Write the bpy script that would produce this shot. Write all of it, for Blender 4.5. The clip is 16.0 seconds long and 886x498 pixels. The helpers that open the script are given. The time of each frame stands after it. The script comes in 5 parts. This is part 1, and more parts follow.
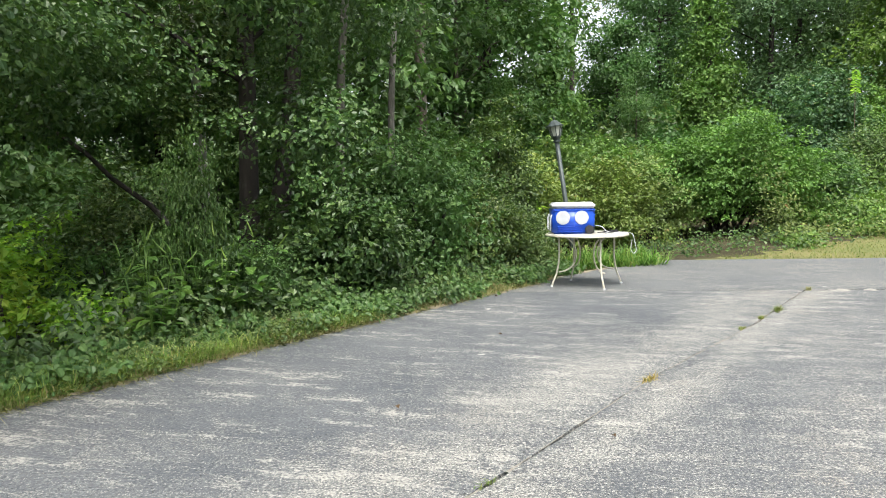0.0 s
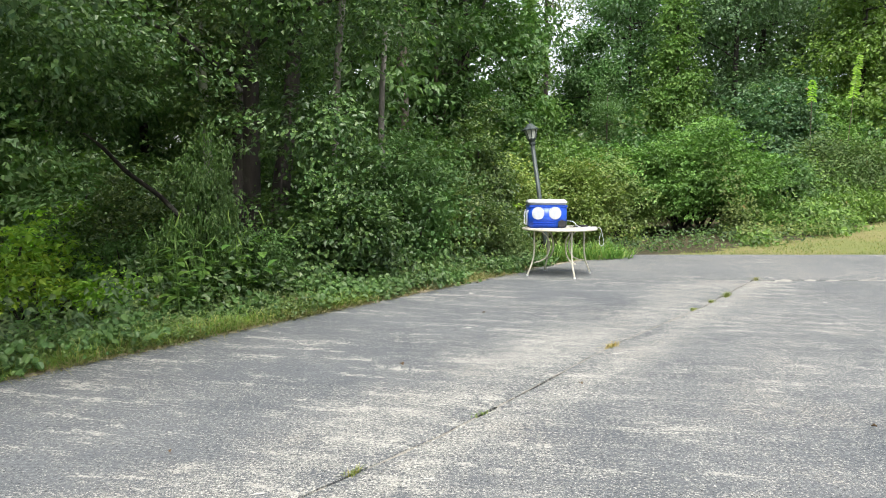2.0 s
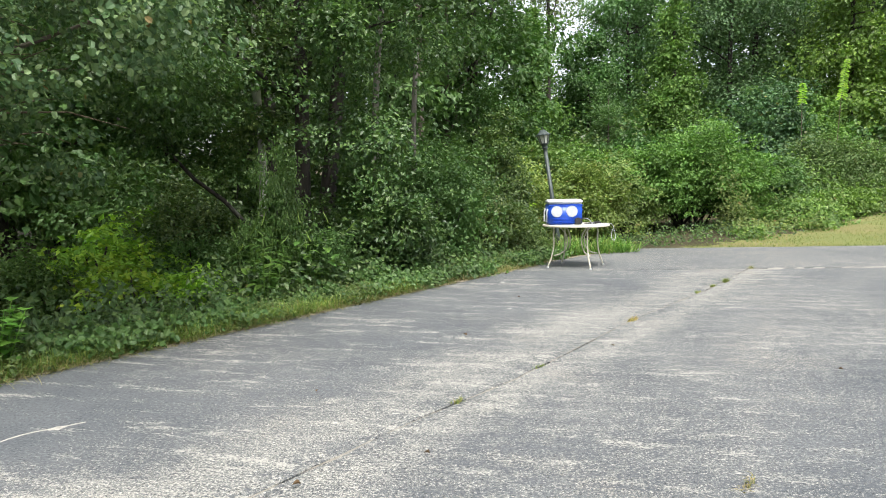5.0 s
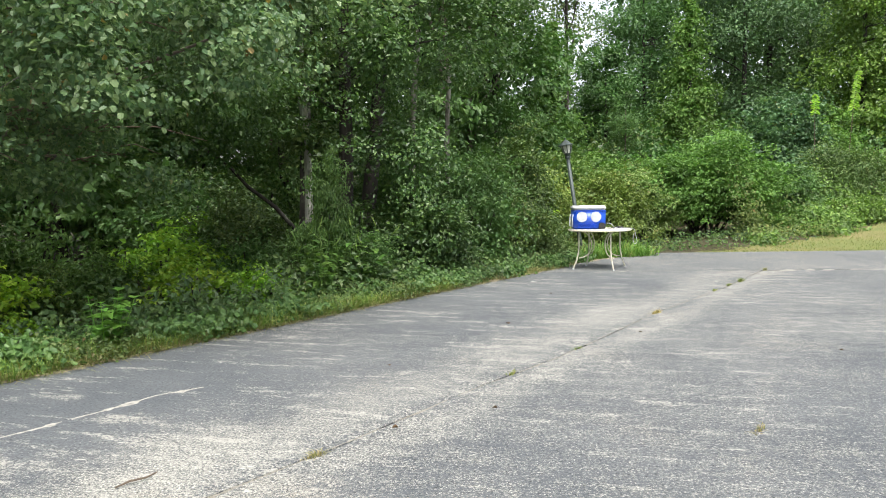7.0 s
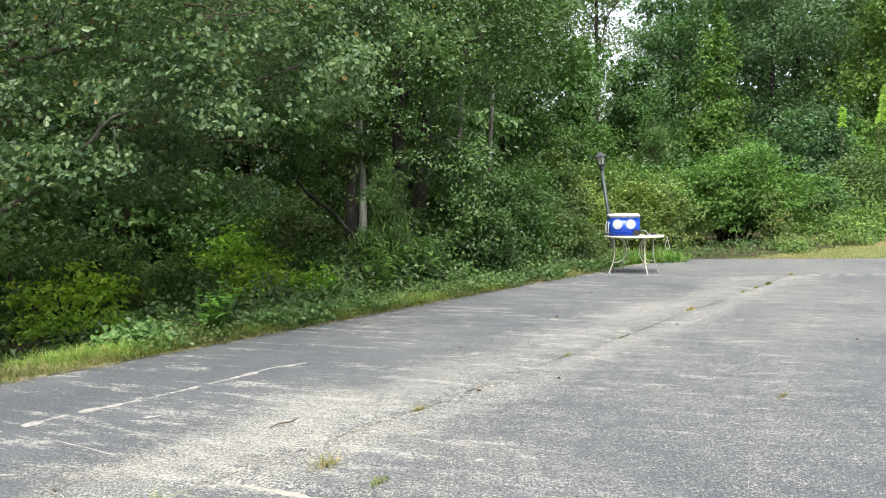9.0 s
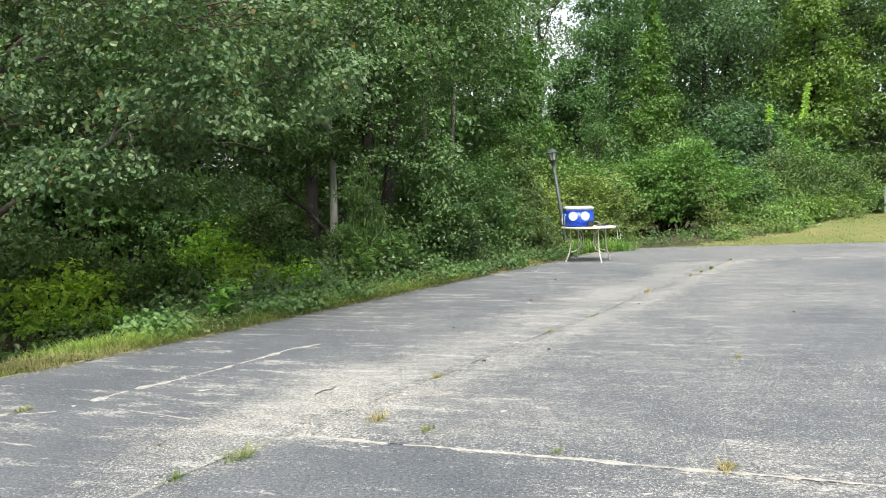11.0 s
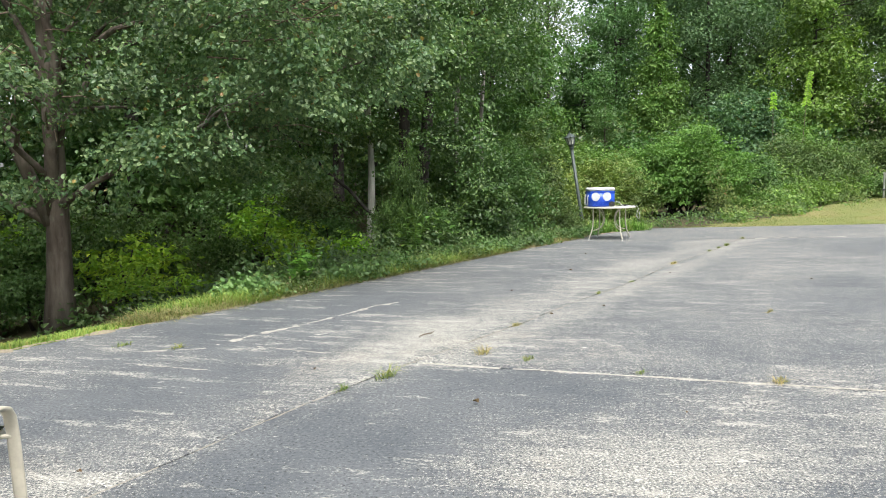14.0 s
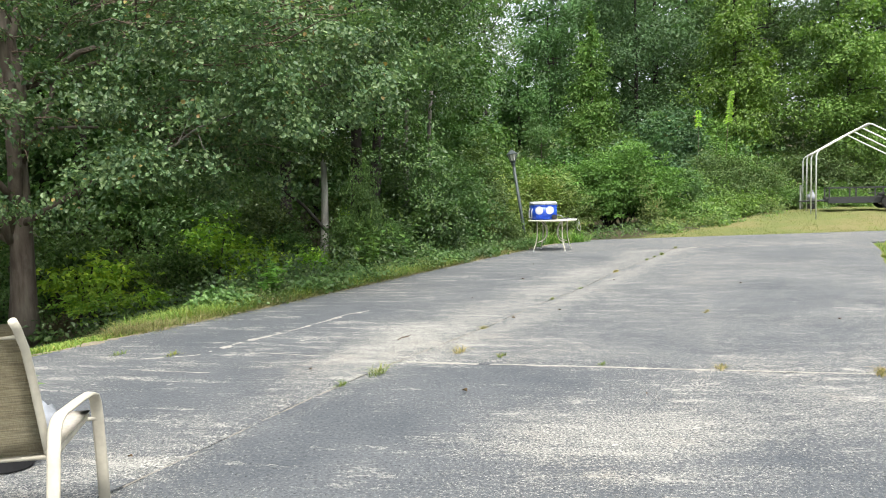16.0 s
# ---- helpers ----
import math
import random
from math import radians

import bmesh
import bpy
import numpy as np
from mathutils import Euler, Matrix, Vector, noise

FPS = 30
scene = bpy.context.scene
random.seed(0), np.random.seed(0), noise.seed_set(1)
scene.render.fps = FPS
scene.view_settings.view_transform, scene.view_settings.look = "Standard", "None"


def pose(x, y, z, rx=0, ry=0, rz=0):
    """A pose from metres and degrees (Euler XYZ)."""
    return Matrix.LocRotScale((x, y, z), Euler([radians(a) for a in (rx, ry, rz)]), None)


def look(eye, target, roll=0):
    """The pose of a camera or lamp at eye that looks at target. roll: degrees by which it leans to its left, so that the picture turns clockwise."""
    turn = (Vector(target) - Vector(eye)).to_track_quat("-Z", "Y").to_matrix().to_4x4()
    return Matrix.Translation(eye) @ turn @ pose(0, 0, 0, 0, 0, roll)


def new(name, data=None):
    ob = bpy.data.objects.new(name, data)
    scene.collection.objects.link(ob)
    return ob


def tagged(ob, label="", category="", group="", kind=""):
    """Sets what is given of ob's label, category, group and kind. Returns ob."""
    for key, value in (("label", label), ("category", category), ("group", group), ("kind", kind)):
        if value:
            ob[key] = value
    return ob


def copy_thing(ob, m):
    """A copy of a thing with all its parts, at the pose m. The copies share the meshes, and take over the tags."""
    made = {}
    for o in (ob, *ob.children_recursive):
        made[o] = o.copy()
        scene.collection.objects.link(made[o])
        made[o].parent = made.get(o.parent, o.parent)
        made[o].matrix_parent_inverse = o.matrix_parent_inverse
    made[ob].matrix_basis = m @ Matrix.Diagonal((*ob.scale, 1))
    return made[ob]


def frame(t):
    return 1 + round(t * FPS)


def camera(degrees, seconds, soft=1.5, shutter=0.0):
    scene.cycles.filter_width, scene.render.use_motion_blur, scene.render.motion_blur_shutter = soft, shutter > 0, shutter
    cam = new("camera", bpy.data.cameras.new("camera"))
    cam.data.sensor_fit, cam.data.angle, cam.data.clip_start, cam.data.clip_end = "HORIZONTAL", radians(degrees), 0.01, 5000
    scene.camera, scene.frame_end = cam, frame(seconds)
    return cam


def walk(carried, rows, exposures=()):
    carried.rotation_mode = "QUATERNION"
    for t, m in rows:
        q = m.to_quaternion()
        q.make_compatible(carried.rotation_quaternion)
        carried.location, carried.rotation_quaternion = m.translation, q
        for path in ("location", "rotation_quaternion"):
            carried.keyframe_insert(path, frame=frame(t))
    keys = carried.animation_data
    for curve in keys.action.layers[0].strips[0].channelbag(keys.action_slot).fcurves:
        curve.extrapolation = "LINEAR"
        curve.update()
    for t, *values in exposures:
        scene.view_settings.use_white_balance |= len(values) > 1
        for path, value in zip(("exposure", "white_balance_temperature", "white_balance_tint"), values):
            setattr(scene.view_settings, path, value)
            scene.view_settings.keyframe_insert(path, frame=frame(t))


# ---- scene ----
cam = camera(60.0, 16.0, 1.0)
PATH = [
    (0, (0.204, 0.908, 1.444), (0.095, 2.897, 1.264), -0.9),
    (0.5, (0.186, 0.679, 1.433), (0.055, 2.667, 1.257), -0.7),
    (1, (0.172, 0.436, 1.44), (0.045, 2.424, 1.265), -0.4),
    (1.5, (0.09, 0.17, 1.414), (0.036, 2.161, 1.239), -0.6),
    (2, (0.055, -0.078, 1.412), (0.019, 1.913, 1.231), -0.1),
    (2.5, (0.009, -0.326, 1.421), (-0.006, 1.667, 1.246), 0.4),
    (3, (-0.121, -0.589, 1.415), (-0.068, 1.401, 1.232), -0.1),
    (3.5, (-0.213, -0.801, 1.418), (-0.189, 1.191, 1.24), -0.6),
    (4, (-0.268, -1.007, 1.423), (-0.3, 0.985, 1.247), -0.8),
    (4.2, (-0.307, -1.103, 1.437), (-0.341, 0.889, 1.261), -0.9),
    (6.3, (-0.696, -2.035, 1.471), (-0.709, -0.044, 1.284), -0.6),
    (6.5, (-0.732, -2.139, 1.458), (-0.742, -0.147, 1.285), -0.9),
    (7, (-0.789, -2.388, 1.441), (-0.85, -0.395, 1.285), -0.8),
    (7.5, (-0.859, -2.648, 1.449), (-0.947, -0.654, 1.317), -0.8),
    (8, (-1.022, -2.913, 1.424), (-1.089, -0.918, 1.303), -0.9),
    (8.5, (-1.094, -3.175, 1.422), (-1.201, -1.181, 1.306), -0.8),
    (8.7, (-1.105, -3.273, 1.415), (-1.229, -1.281, 1.29), -0.6),
    (10.8, (-1.601, -4.194, 1.455), (-1.621, -2.199, 1.317), -1.0),
    (11, (-1.662, -4.27, 1.44), (-1.627, -2.276, 1.295), -1.3),
    (11.5, (-1.762, -4.457, 1.431), (-1.679, -2.464, 1.282), -1.4),
    (12, (-1.838, -4.657, 1.421), (-1.797, -2.663, 1.275), -1.2),
    (12.5, (-2.025, -4.806, 1.4), (-1.956, -2.812, 1.26), -1.4),
    (13, (-2.178, -4.972, 1.389), (-2.128, -2.978, 1.233), -1.5),
    (13.5, (-2.245, -5.141, 1.362), (-2.27, -3.15, 1.172), -1.0),
    (14, (-2.457, -5.275, 1.349), (-2.408, -3.284, 1.168), -1.0),
    (14.5, (-2.619, -5.459, 1.36), (-2.523, -3.468, 1.189), -1.3),
    (15, (-2.651, -5.69, 1.371), (-2.619, -3.698, 1.201), -1.3),
    (15.5, (-2.752, -5.821, 1.372), (-2.668, -3.829, 1.217), -1.3),
    (16, (-2.856, -5.887, 1.368), (-2.636, -3.904, 1.222), -1.4),
]
walk(cam, [(t, look(eye, target, roll)) for t, eye, target, roll in PATH])

# ---- world, sun, exposure ----
SUN_EL, SUN_AZ = 62.0, 170.0
world = bpy.data.worlds.new("sky")
world.use_nodes = True
scene.world = world
wn = world.node_tree.nodes
sky = wn.new("ShaderNodeTexSky")
sky.sky_type = "NISHITA"
sky.sun_disc = False
sky.sun_elevation = radians(SUN_EL)
sky.sun_rotation = radians(SUN_AZ)
sky.air_density, sky.dust_density, sky.ozone_density = 1.0, 4.0, 1.0
hsv = wn.new("ShaderNodeHueSaturation")
hsv.inputs["Saturation"].default_value = 0.35
world.node_tree.links.new(sky.outputs[0], hsv.inputs["Color"])
world.node_tree.links.new(hsv.outputs[0], wn["Background"].inputs[0])
wn["Background"].inputs[1].default_value = 0.15
sun = new("sun", bpy.data.lights.new("sun", "SUN"))
sun.data.energy, sun.data.angle, sun.data.color = 2.4, radians(35), (1.0, 0.96, 0.88)
_el, _az = radians(SUN_EL), radians(SUN_AZ)
sun.matrix_world = look((0, 0, 30), (-math.sin(_az) * math.cos(_el), -math.cos(_az) * math.cos(_el), 30 - math.sin(_el)))
scene.view_settings.exposure = 1.23

# ---- materials ----
rng = np.random.default_rng(7)


class Mat:
    """Small wrapper to write node materials tersely."""

    def __init__(self, name):
        self.m = bpy.data.materials.new(name)
        self.m.use_nodes = True
        self.t = self.m.node_tree
        self.p = self.t.nodes["Principled BSDF"]

    def n(self, kind, **kw):
        node = self.t.nodes.new(kind)
        for k, v in kw.items():
            node.inputs[k].default_value = v
        return node

    def l(self, a, b):
        self.t.links.new(a, b)

    def coords(self):
        return self.t.nodes.new("ShaderNodeTexCoord").outputs["Object"]

    def place(self):
        return self.t.nodes.new("ShaderNodeNewGeometry").outputs["Position"]

    def noise(self, scale, detail=4.0, rough=0.6, vec=None, stretch=None, turn=0.0):
        tex = self.n("ShaderNodeTexNoise", Scale=scale, Detail=detail, Roughness=rough)
        src = vec or self.place()
        if stretch:
            mp = self.t.nodes.new("ShaderNodeMapping")
            mp.vector_type = "TEXTURE"
            mp.inputs["Scale"].default_value = tuple(1 / q for q in stretch)
            mp.inputs["Rotation"].default_value = (0, 0, turn)
            self.l(src, mp.inputs[0])
            src = mp.outputs[0]
        self.l(src, tex.inputs["Vector"])
        return tex.outputs["Fac"]

    def ramp(self, fac, stops):
        r = self.t.nodes.new("ShaderNodeValToRGB")
        e = r.color_ramp.elements
        while len(e) < len(stops):
            e.new(0.5)
        for el, (pos, col) in zip(e, stops):
            el.position = pos
            el.color = (*col, 1) if len(col) == 3 else col
        self.l(fac, r.inputs[0])
        return r.outputs[0]

    def mix(self, fac, a, b, mode="MIX"):
        x = self.t.nodes.new("ShaderNodeMix")
        x.data_type, x.blend_type = "RGBA", mode
        for sock, val in ((x.inputs[0], fac), (x.inputs[6], a), (x.inputs[7], b)):
            if isinstance(val, bpy.types.NodeSocket):
                self.l(val, sock)
            else:
                sock.default_value = val if not isinstance(val, tuple) else (*val[:3], 1)
        return x.outputs[2]

    def bump(self, height, strength, dist=0.01):
        b = self.n("ShaderNodeBump", Strength=strength, Distance=dist)
        self.l(height, b.inputs["Height"])
        self.l(b.outputs[0], self.p.inputs["Normal"])

    def out(self, color=None, rough=None, metal=None, spec=None):
        for key, v in (("Base Color", color), ("Roughness", rough), ("Metallic", metal), ("Specular IOR Level", spec)):
            if v is None:
                continue
            if isinstance(v, bpy.types.NodeSocket):
                self.l(v, self.p.inputs[key])
            else:
                self.p.inputs[key].default_value = (*v, 1) if isinstance(v, tuple) else v
        return self.m


def bw(v):
    return (v, v, v)


def leaf_mat(name, stops, rough=0.45, spec=0.5, through_light=0.35):
    """Leaf surface: colour by leaf, by patch of the crown; light passes through."""
    k = Mat(name)
    geo = k.t.nodes.new("ShaderNodeNewGeometry")
    per = k.ramp(geo.outputs["Random Per Island"], stops)
    info = k.t.nodes.new("ShaderNodeObjectInfo")
    patch = k.ramp(k.noise(0.9, 4.0, 0.6), [(0.32, bw(0.62)), (0.7, bw(1.3))])
    col = k.mix(1.0, per, patch, "MULTIPLY")
    tone = k.ramp(info.outputs["Random"], [(0.0, (0.82, 0.95, 0.85)), (0.5, (1.0, 1.0, 1.0)), (1.0, (1.2, 1.08, 0.85))])
    col = k.mix(1.0, col, tone, "MULTIPLY")
    k.out(col, rough, 0.0, spec)
    tr = k.t.nodes.new("ShaderNodeBsdfTranslucent")
    warm = k.mix(1.0, col, (1.15, 1.28, 0.68), "MULTIPLY")
    k.l(warm, tr.inputs["Color"])
    ms = k.t.nodes.new("ShaderNodeMixShader")
    ms.inputs[0].default_value = through_light
    k.l(k.p.outputs[0], ms.inputs[1])
    k.l(tr.outputs[0], ms.inputs[2])
    k.l(ms.outputs[0], k.t.nodes["Material Output"].inputs[0])
    return k.m


LEAF_PEAR = leaf_mat("leaf_grey_green", [(0.0, (0.046, 0.104, 0.052)), (0.5, (0.092, 0.168, 0.081)), (0.985, (0.18, 0.268, 0.14)), (0.992, (0.200, 0.138, 0.062)), (1.0, (0.250, 0.225, 0.075))], 0.48, 0.4)
LEAF_DARK = leaf_mat("leaf_dark_green", [(0.0, (0.041, 0.088, 0.028)), (0.6, (0.079, 0.135, 0.042)), (1.0, (0.128, 0.19, 0.056))], 0.45, 0.5)
LEAF_WOOD = leaf_mat("leaf_forest_green", [(0.0, (0.05, 0.117, 0.033)), (0.6, (0.085, 0.168, 0.048)), (1.0, (0.125, 0.212, 0.066))], 0.5, 0.45)
LEAF_BRIGHT = leaf_mat("leaf_bright_green", [(0.0, (0.074, 0.157, 0.034)), (0.6, (0.112, 0.212, 0.047)), (1.0, (0.158, 0.268, 0.06))], 0.45, 0.45)
LEAF_YELLOW = leaf_mat("leaf_yellow_green", [(0.0, (0.14, 0.28, 0.035)), (0.6, (0.23, 0.39, 0.05)), (1.0, (0.37, 0.5, 0.065))], 0.5, 0.4, 0.45)
# far trees: green made lighter and cooler to stand in for distance haze
LEAF_FAR_HAZE = leaf_mat("leaf_far_haze", [(0.0, (0.075, 0.155, 0.06)), (0.6, (0.12, 0.215, 0.085)), (1.0, (0.165, 0.265, 0.11))], 0.5, 0.45)
LEAF_LIGHT = leaf_mat("leaf_light_green", [(0.0, (0.082, 0.168, 0.04)), (0.6, (0.125, 0.23, 0.055)), (1.0, (0.18, 0.285, 0.075))], 0.55, 0.3)
# dark oaks at a distance: the blue tint and lift are haze in the colour
LEAF_BLUE_HAZE = leaf_mat("leaf_blue_haze", [(0.0, (0.055, 0.115, 0.055)), (0.6, (0.085, 0.162, 0.075)), (1.0, (0.125, 0.21, 0.095))], 0.55, 0.35)
LEAF_MULBERRY = leaf_mat("leaf_fresh_green", [(0.0, (0.12, 0.27, 0.05)), (1.0, (0.19, 0.38, 0.08))], 0.5, 0.4, 0.4)
LEAF_LIME = leaf_mat("leaf_lime", [(0.0, (0.195, 0.377, 0.030)), (1.0, (0.325, 0.520, 0.045))], 0.5, 0.4, 0.45)
LEAF_OLIVE = leaf_mat("leaf_olive_green", [(0.0, (0.072, 0.125, 0.042)), (0.6, (0.108, 0.168, 0.056)), (0.98, (0.15, 0.205, 0.075)), (1.0, (0.16, 0.12, 0.06))], 0.55, 0.35)
LEAF_DRY = leaf_mat("leaf_dry_brown", [(0.0, (0.07, 0.045, 0.025)), (1.0, (0.13, 0.085, 0.045))], 0.7, 0.2, 0.1)
LEAF_GOLD = leaf_mat("leaf_golden_olive", [(0.0, (0.098, 0.168, 0.046)), (0.6, (0.145, 0.222, 0.062)), (0.98, (0.21, 0.28, 0.09)), (1.0, (0.24, 0.19, 0.08))], 0.5, 0.4)
GRASS = leaf_mat("grass_blade_green", [(0.0, (0.1, 0.19, 0.042)), (0.6, (0.175, 0.285, 0.065)), (0.9, (0.28, 0.345, 0.1)), (1.0, (0.36, 0.31, 0.14))], 0.55, 0.35)
GRASS_DRY = leaf_mat("grass_blade_straw", [(0.0, (0.105, 0.165, 0.045)), (0.6, (0.16, 0.21, 0.066)), (1.0, (0.28, 0.26, 0.11))], 0.6, 0.3)

STRAW = leaf_mat("straw_blade", [(0.0, (0.12, 0.15, 0.05)), (0.5, (0.24, 0.21, 0.1)), (1.0, (0.4, 0.32, 0.17))], 0.65, 0.25)


def bark_mat(name, dark, pale, scale=6.0):
    k = Mat(name)
    v = k.coords()
    ridges = k.noise(scale, 6.0, 0.65, v, (1, 1, 0.18))
    lichen = k.noise(2.2, 5.0, 0.6, v)
    col = k.ramp(ridges, [(0.35, dark), (0.65, pale)])
    col = k.mix(k.ramp(lichen, [(0.58, bw(0)), (0.72, bw(0.35))]), col, (0.3, 0.32, 0.26))
    k.bump(ridges, 0.9, 0.03)
    return k.out(col, 0.9)


BARK = bark_mat("bark_brown_grey", (0.05, 0.035, 0.028), (0.145, 0.125, 0.102))
# near-black: the deep shade under the canopy is put into this bark colour
BARK_SHADED = bark_mat("bark_shaded", (0.01, 0.008, 0.007), (0.038, 0.031, 0.026))
TWIG_BROWN = bark_mat("bark_twig_brown", (0.07, 0.048, 0.034), (0.17, 0.125, 0.09), 14.0)
BARK_MOTTLED = bark_mat("bark_mottled_pale", (0.1, 0.1, 0.085), (0.68, 0.67, 0.62), 4.5)
BARK_GREY = bark_mat("bark_dead_grey", (0.09, 0.082, 0.07), (0.24, 0.225, 0.2), 9.0)


def asphalt_mat(name, wear=0.0, band_at=0.0, band_wide=0.45, band_gain=0.3, blotches=(), chip=0.0):
    """Old sealed drive: blue-grey coat worn through to pale stone in streaks, patches and along the long joint."""
    k = Mat(name)

    def op(kind, a, b=0.0, c=0.0):
        m = k.t.nodes.new("ShaderNodeMath")
        m.operation = kind
        for sock, v in zip(m.inputs, (a, b, c)):
            if isinstance(v, bpy.types.NodeSocket):
                k.l(v, sock)
            else:
                sock.default_value = v
        return m.outputs[0]

    fine = k.noise(120.0, 3.0, 0.7)
    fleck = k.noise(46.0, 5.0, 0.8)
    blot = k.noise(9.0, 6.0, 0.75)
    streak = k.noise(1.0, 8.0, 0.72, None, (0.55, 3.2, 1.0), -0.08)
    brush = k.noise(1.0, 6.0, 0.7, None, (2.6, 24.0, 1.0), -0.12)
    flake = k.noise(2.0, 10.0, 0.8, None, (0.6, 2.9, 1.0), -0.28)
    patch = k.noise(0.42, 5.0, 0.6)
    # metres to the right of the long joint
    sep = k.t.nodes.new("ShaderNodeSeparateXYZ")
    k.l(k.place(), sep.inputs[0])
    d = op("MULTIPLY_ADD", sep.outputs["X"], 0.838, op("MULTIPLY_ADD", sep.outputs["Y"], -0.545, 2.25))
    d = op("ADD", d, op("MULTIPLY_ADD", patch, 0.9, -0.45 - band_at))
    band = op("POWER", 2.718, op("MULTIPLY", op("MULTIPLY", d, d), -1 / band_wide ** 2))
    worn = -0.055
    for tex, gain in ((patch, 0.55), (flake, 0.6), (streak, 0.45), (brush, 0.5), (blot, 0.95), (fleck, 2.0), (fine, 2.2)):
        worn = op("MULTIPLY_ADD", tex, gain, op("ADD", worn, -0.5 * gain))
    worn = op("MULTIPLY_ADD", band, band_gain, worn)
    for bx, by, rx, ry, gain in blotches:
        ex = op("MULTIPLY", op("ADD", sep.outputs["X"], op("MULTIPLY_ADD", flake, 1.6, -bx - 0.8)), 1 / rx)
        ey = op("MULTIPLY", op("ADD", sep.outputs["Y"], op("MULTIPLY_ADD", streak, 1.6, -by - 0.8)), 1 / ry)
        r2 = op("ADD", op("MULTIPLY", ex, ex), op("MULTIPLY", ey, ey))
        worn = op("MULTIPLY_ADD", op("POWER", 2.718, op("MULTIPLY", op("MULTIPLY", r2, r2), -1.0)), gain, worn)
    mask = k.ramp(op("ADD", worn, wear + 0.5), [(0.4, bw(0)), (0.58, bw(1))])
    chips = k.ramp(op("MULTIPLY_ADD", fleck, 0.12, op("MULTIPLY_ADD", patch, 0.3, op("ADD", flake, chip - 0.215))), [(0.57, bw(0)), (0.6, bw(1))])
    grit = k.ramp(op("MULTIPLY_ADD", blot, 0.6, op("MULTIPLY", fleck, 0.8)), [(0.64, bw(0)), (0.74, bw(1))])
    chips = op("MULTIPLY", chips, grit)
    coat = k.ramp(k.noise(0.9, 5.0, 0.65), [(0.3, (0.062, 0.071, 0.081)), (0.7, (0.106, 0.114, 0.122))])
    coat = k.mix(1.0, coat, k.ramp(fleck, [(0.3, bw(0.5)), (0.7, bw(1.5))]), "MULTIPLY")
    stone = k.ramp(k.noise(75.0, 3.0, 0.7), [(0.34, (0.062, 0.066, 0.064)), (0.5, (0.225, 0.225, 0.21)), (0.66, (0.5, 0.49, 0.44))])
    col = k.mix(mask, coat, stone)
    sandy = k.ramp(k.noise(0.7, 6.0, 0.7), [(0.52, bw(0)), (0.7, bw(0.28))])
    col = k.mix(op("MULTIPLY", sandy, mask), col, (0.38, 0.32, 0.24))
    col = k.mix(op("MULTIPLY", chips, 0.75), col, (0.33, 0.325, 0.295))
    # dark pits between the stones
    pits = k.ramp(k.noise(58.0, 3.0, 0.65), [(0.34, bw(0.3)), (0.44, bw(1.0))])
    col = k.mix(1.0, col, pits, "MULTIPLY")
    # small bare spots where the coat has popped off
    spots = k.ramp(op("MULTIPLY_ADD", patch, 0.25, k.noise(5.5, 3.0, 0.55, None, (0.75, 1.7, 1.0), 0.2)), [(0.835, bw(0)), (0.87, bw(0.8))])
    col = k.mix(spots, col, (0.44, 0.43, 0.39))
    k.bump(op("ADD", fine, op("MULTIPLY", fleck, 0.5)), 0.4, 0.005)
    return k.out(col, 0.85, 0.0, 0.3)


ASPHALT_LEFT = asphalt_mat("asphalt_worn_lane", -0.19, -0.4, 0.5, 0.28, ((-2.7, 1.5, 0.75, 1.1, 0.12), (-4.3, -0.4, 1.1, 1.5, -0.2), (-3.95, -1.8, 0.35, 0.25, 0.35), (-3.9, 2.7, 1.1, 1.8, -0.38), (-4.9, 0.1, 0.5, 0.3, 0.22), (-3.9, 0.5, 0.5, 0.2, 0.2), (-1.5, 4.9, 0.6, 0.25, 0.14), (0.2, 6.0, 0.7, 0.3, 0.12), (1.1, 8.6, 0.5, 0.25, 0.2)), 0.03)
ASPHALT_RIGHT = asphalt_mat("asphalt_worn_side", -0.1, 0.15, 0.2, 0.22, ((2.3, 5.2, 1.5, 1.1, 0.05), (2.0, 2.4, 1.2, 0.6, -0.1), (1.25, 4.3, 0.3, 0.1, 0.35)), 0.005)
ASPHALT_SEALED = asphalt_mat("asphalt_sealed", -0.12, 0.0, 0.1, 0.12, ((-1.6, -1.85, 0.8, 0.5, 0.28), (0.0, -1.6, 1.2, 0.5, 0.12), (-3.0, -1.6, 0.75, 1.1, -0.22), (-2.0, -0.4, 0.8, 0.5, -0.2)), 0.005)
ASPHALT_FAR = asphalt_mat("asphalt_far", -0.06, 0.0, 0.1, 0.0, (), -0.03)


def soil_mat():
    k = Mat("ground_grass_and_soil")
    big = k.noise(0.35, 5.0)
    fine = k.noise(30.0, 4.0, 0.7)
    grass = k.ramp(fine, [(0.3, (0.07, 0.095, 0.03)), (0.7, (0.2, 0.21, 0.075))])
    dry = k.ramp(fine, [(0.3, (0.13, 0.11, 0.05)), (0.7, (0.26, 0.225, 0.105))])
    col = k.mix(k.ramp(big, [(0.45, bw(0)), (0.62, bw(0.75))]), grass, dry)
    k.bump(fine, 0.8, 0.03)
    return k.out(col, 0.95, 0.0, 0.2)


def litter_mat():
    k = Mat("forest_floor_litter")
    fine = k.noise(22.0, 5.0, 0.75)
    col = k.ramp(fine, [(0.3, (0.022, 0.02, 0.012)), (0.55, (0.06, 0.055, 0.028)), (0.75, (0.11, 0.085, 0.045))])
    k.bump(fine, 0.8, 0.03)
    return k.out(col, 0.95, 0.0, 0.2)


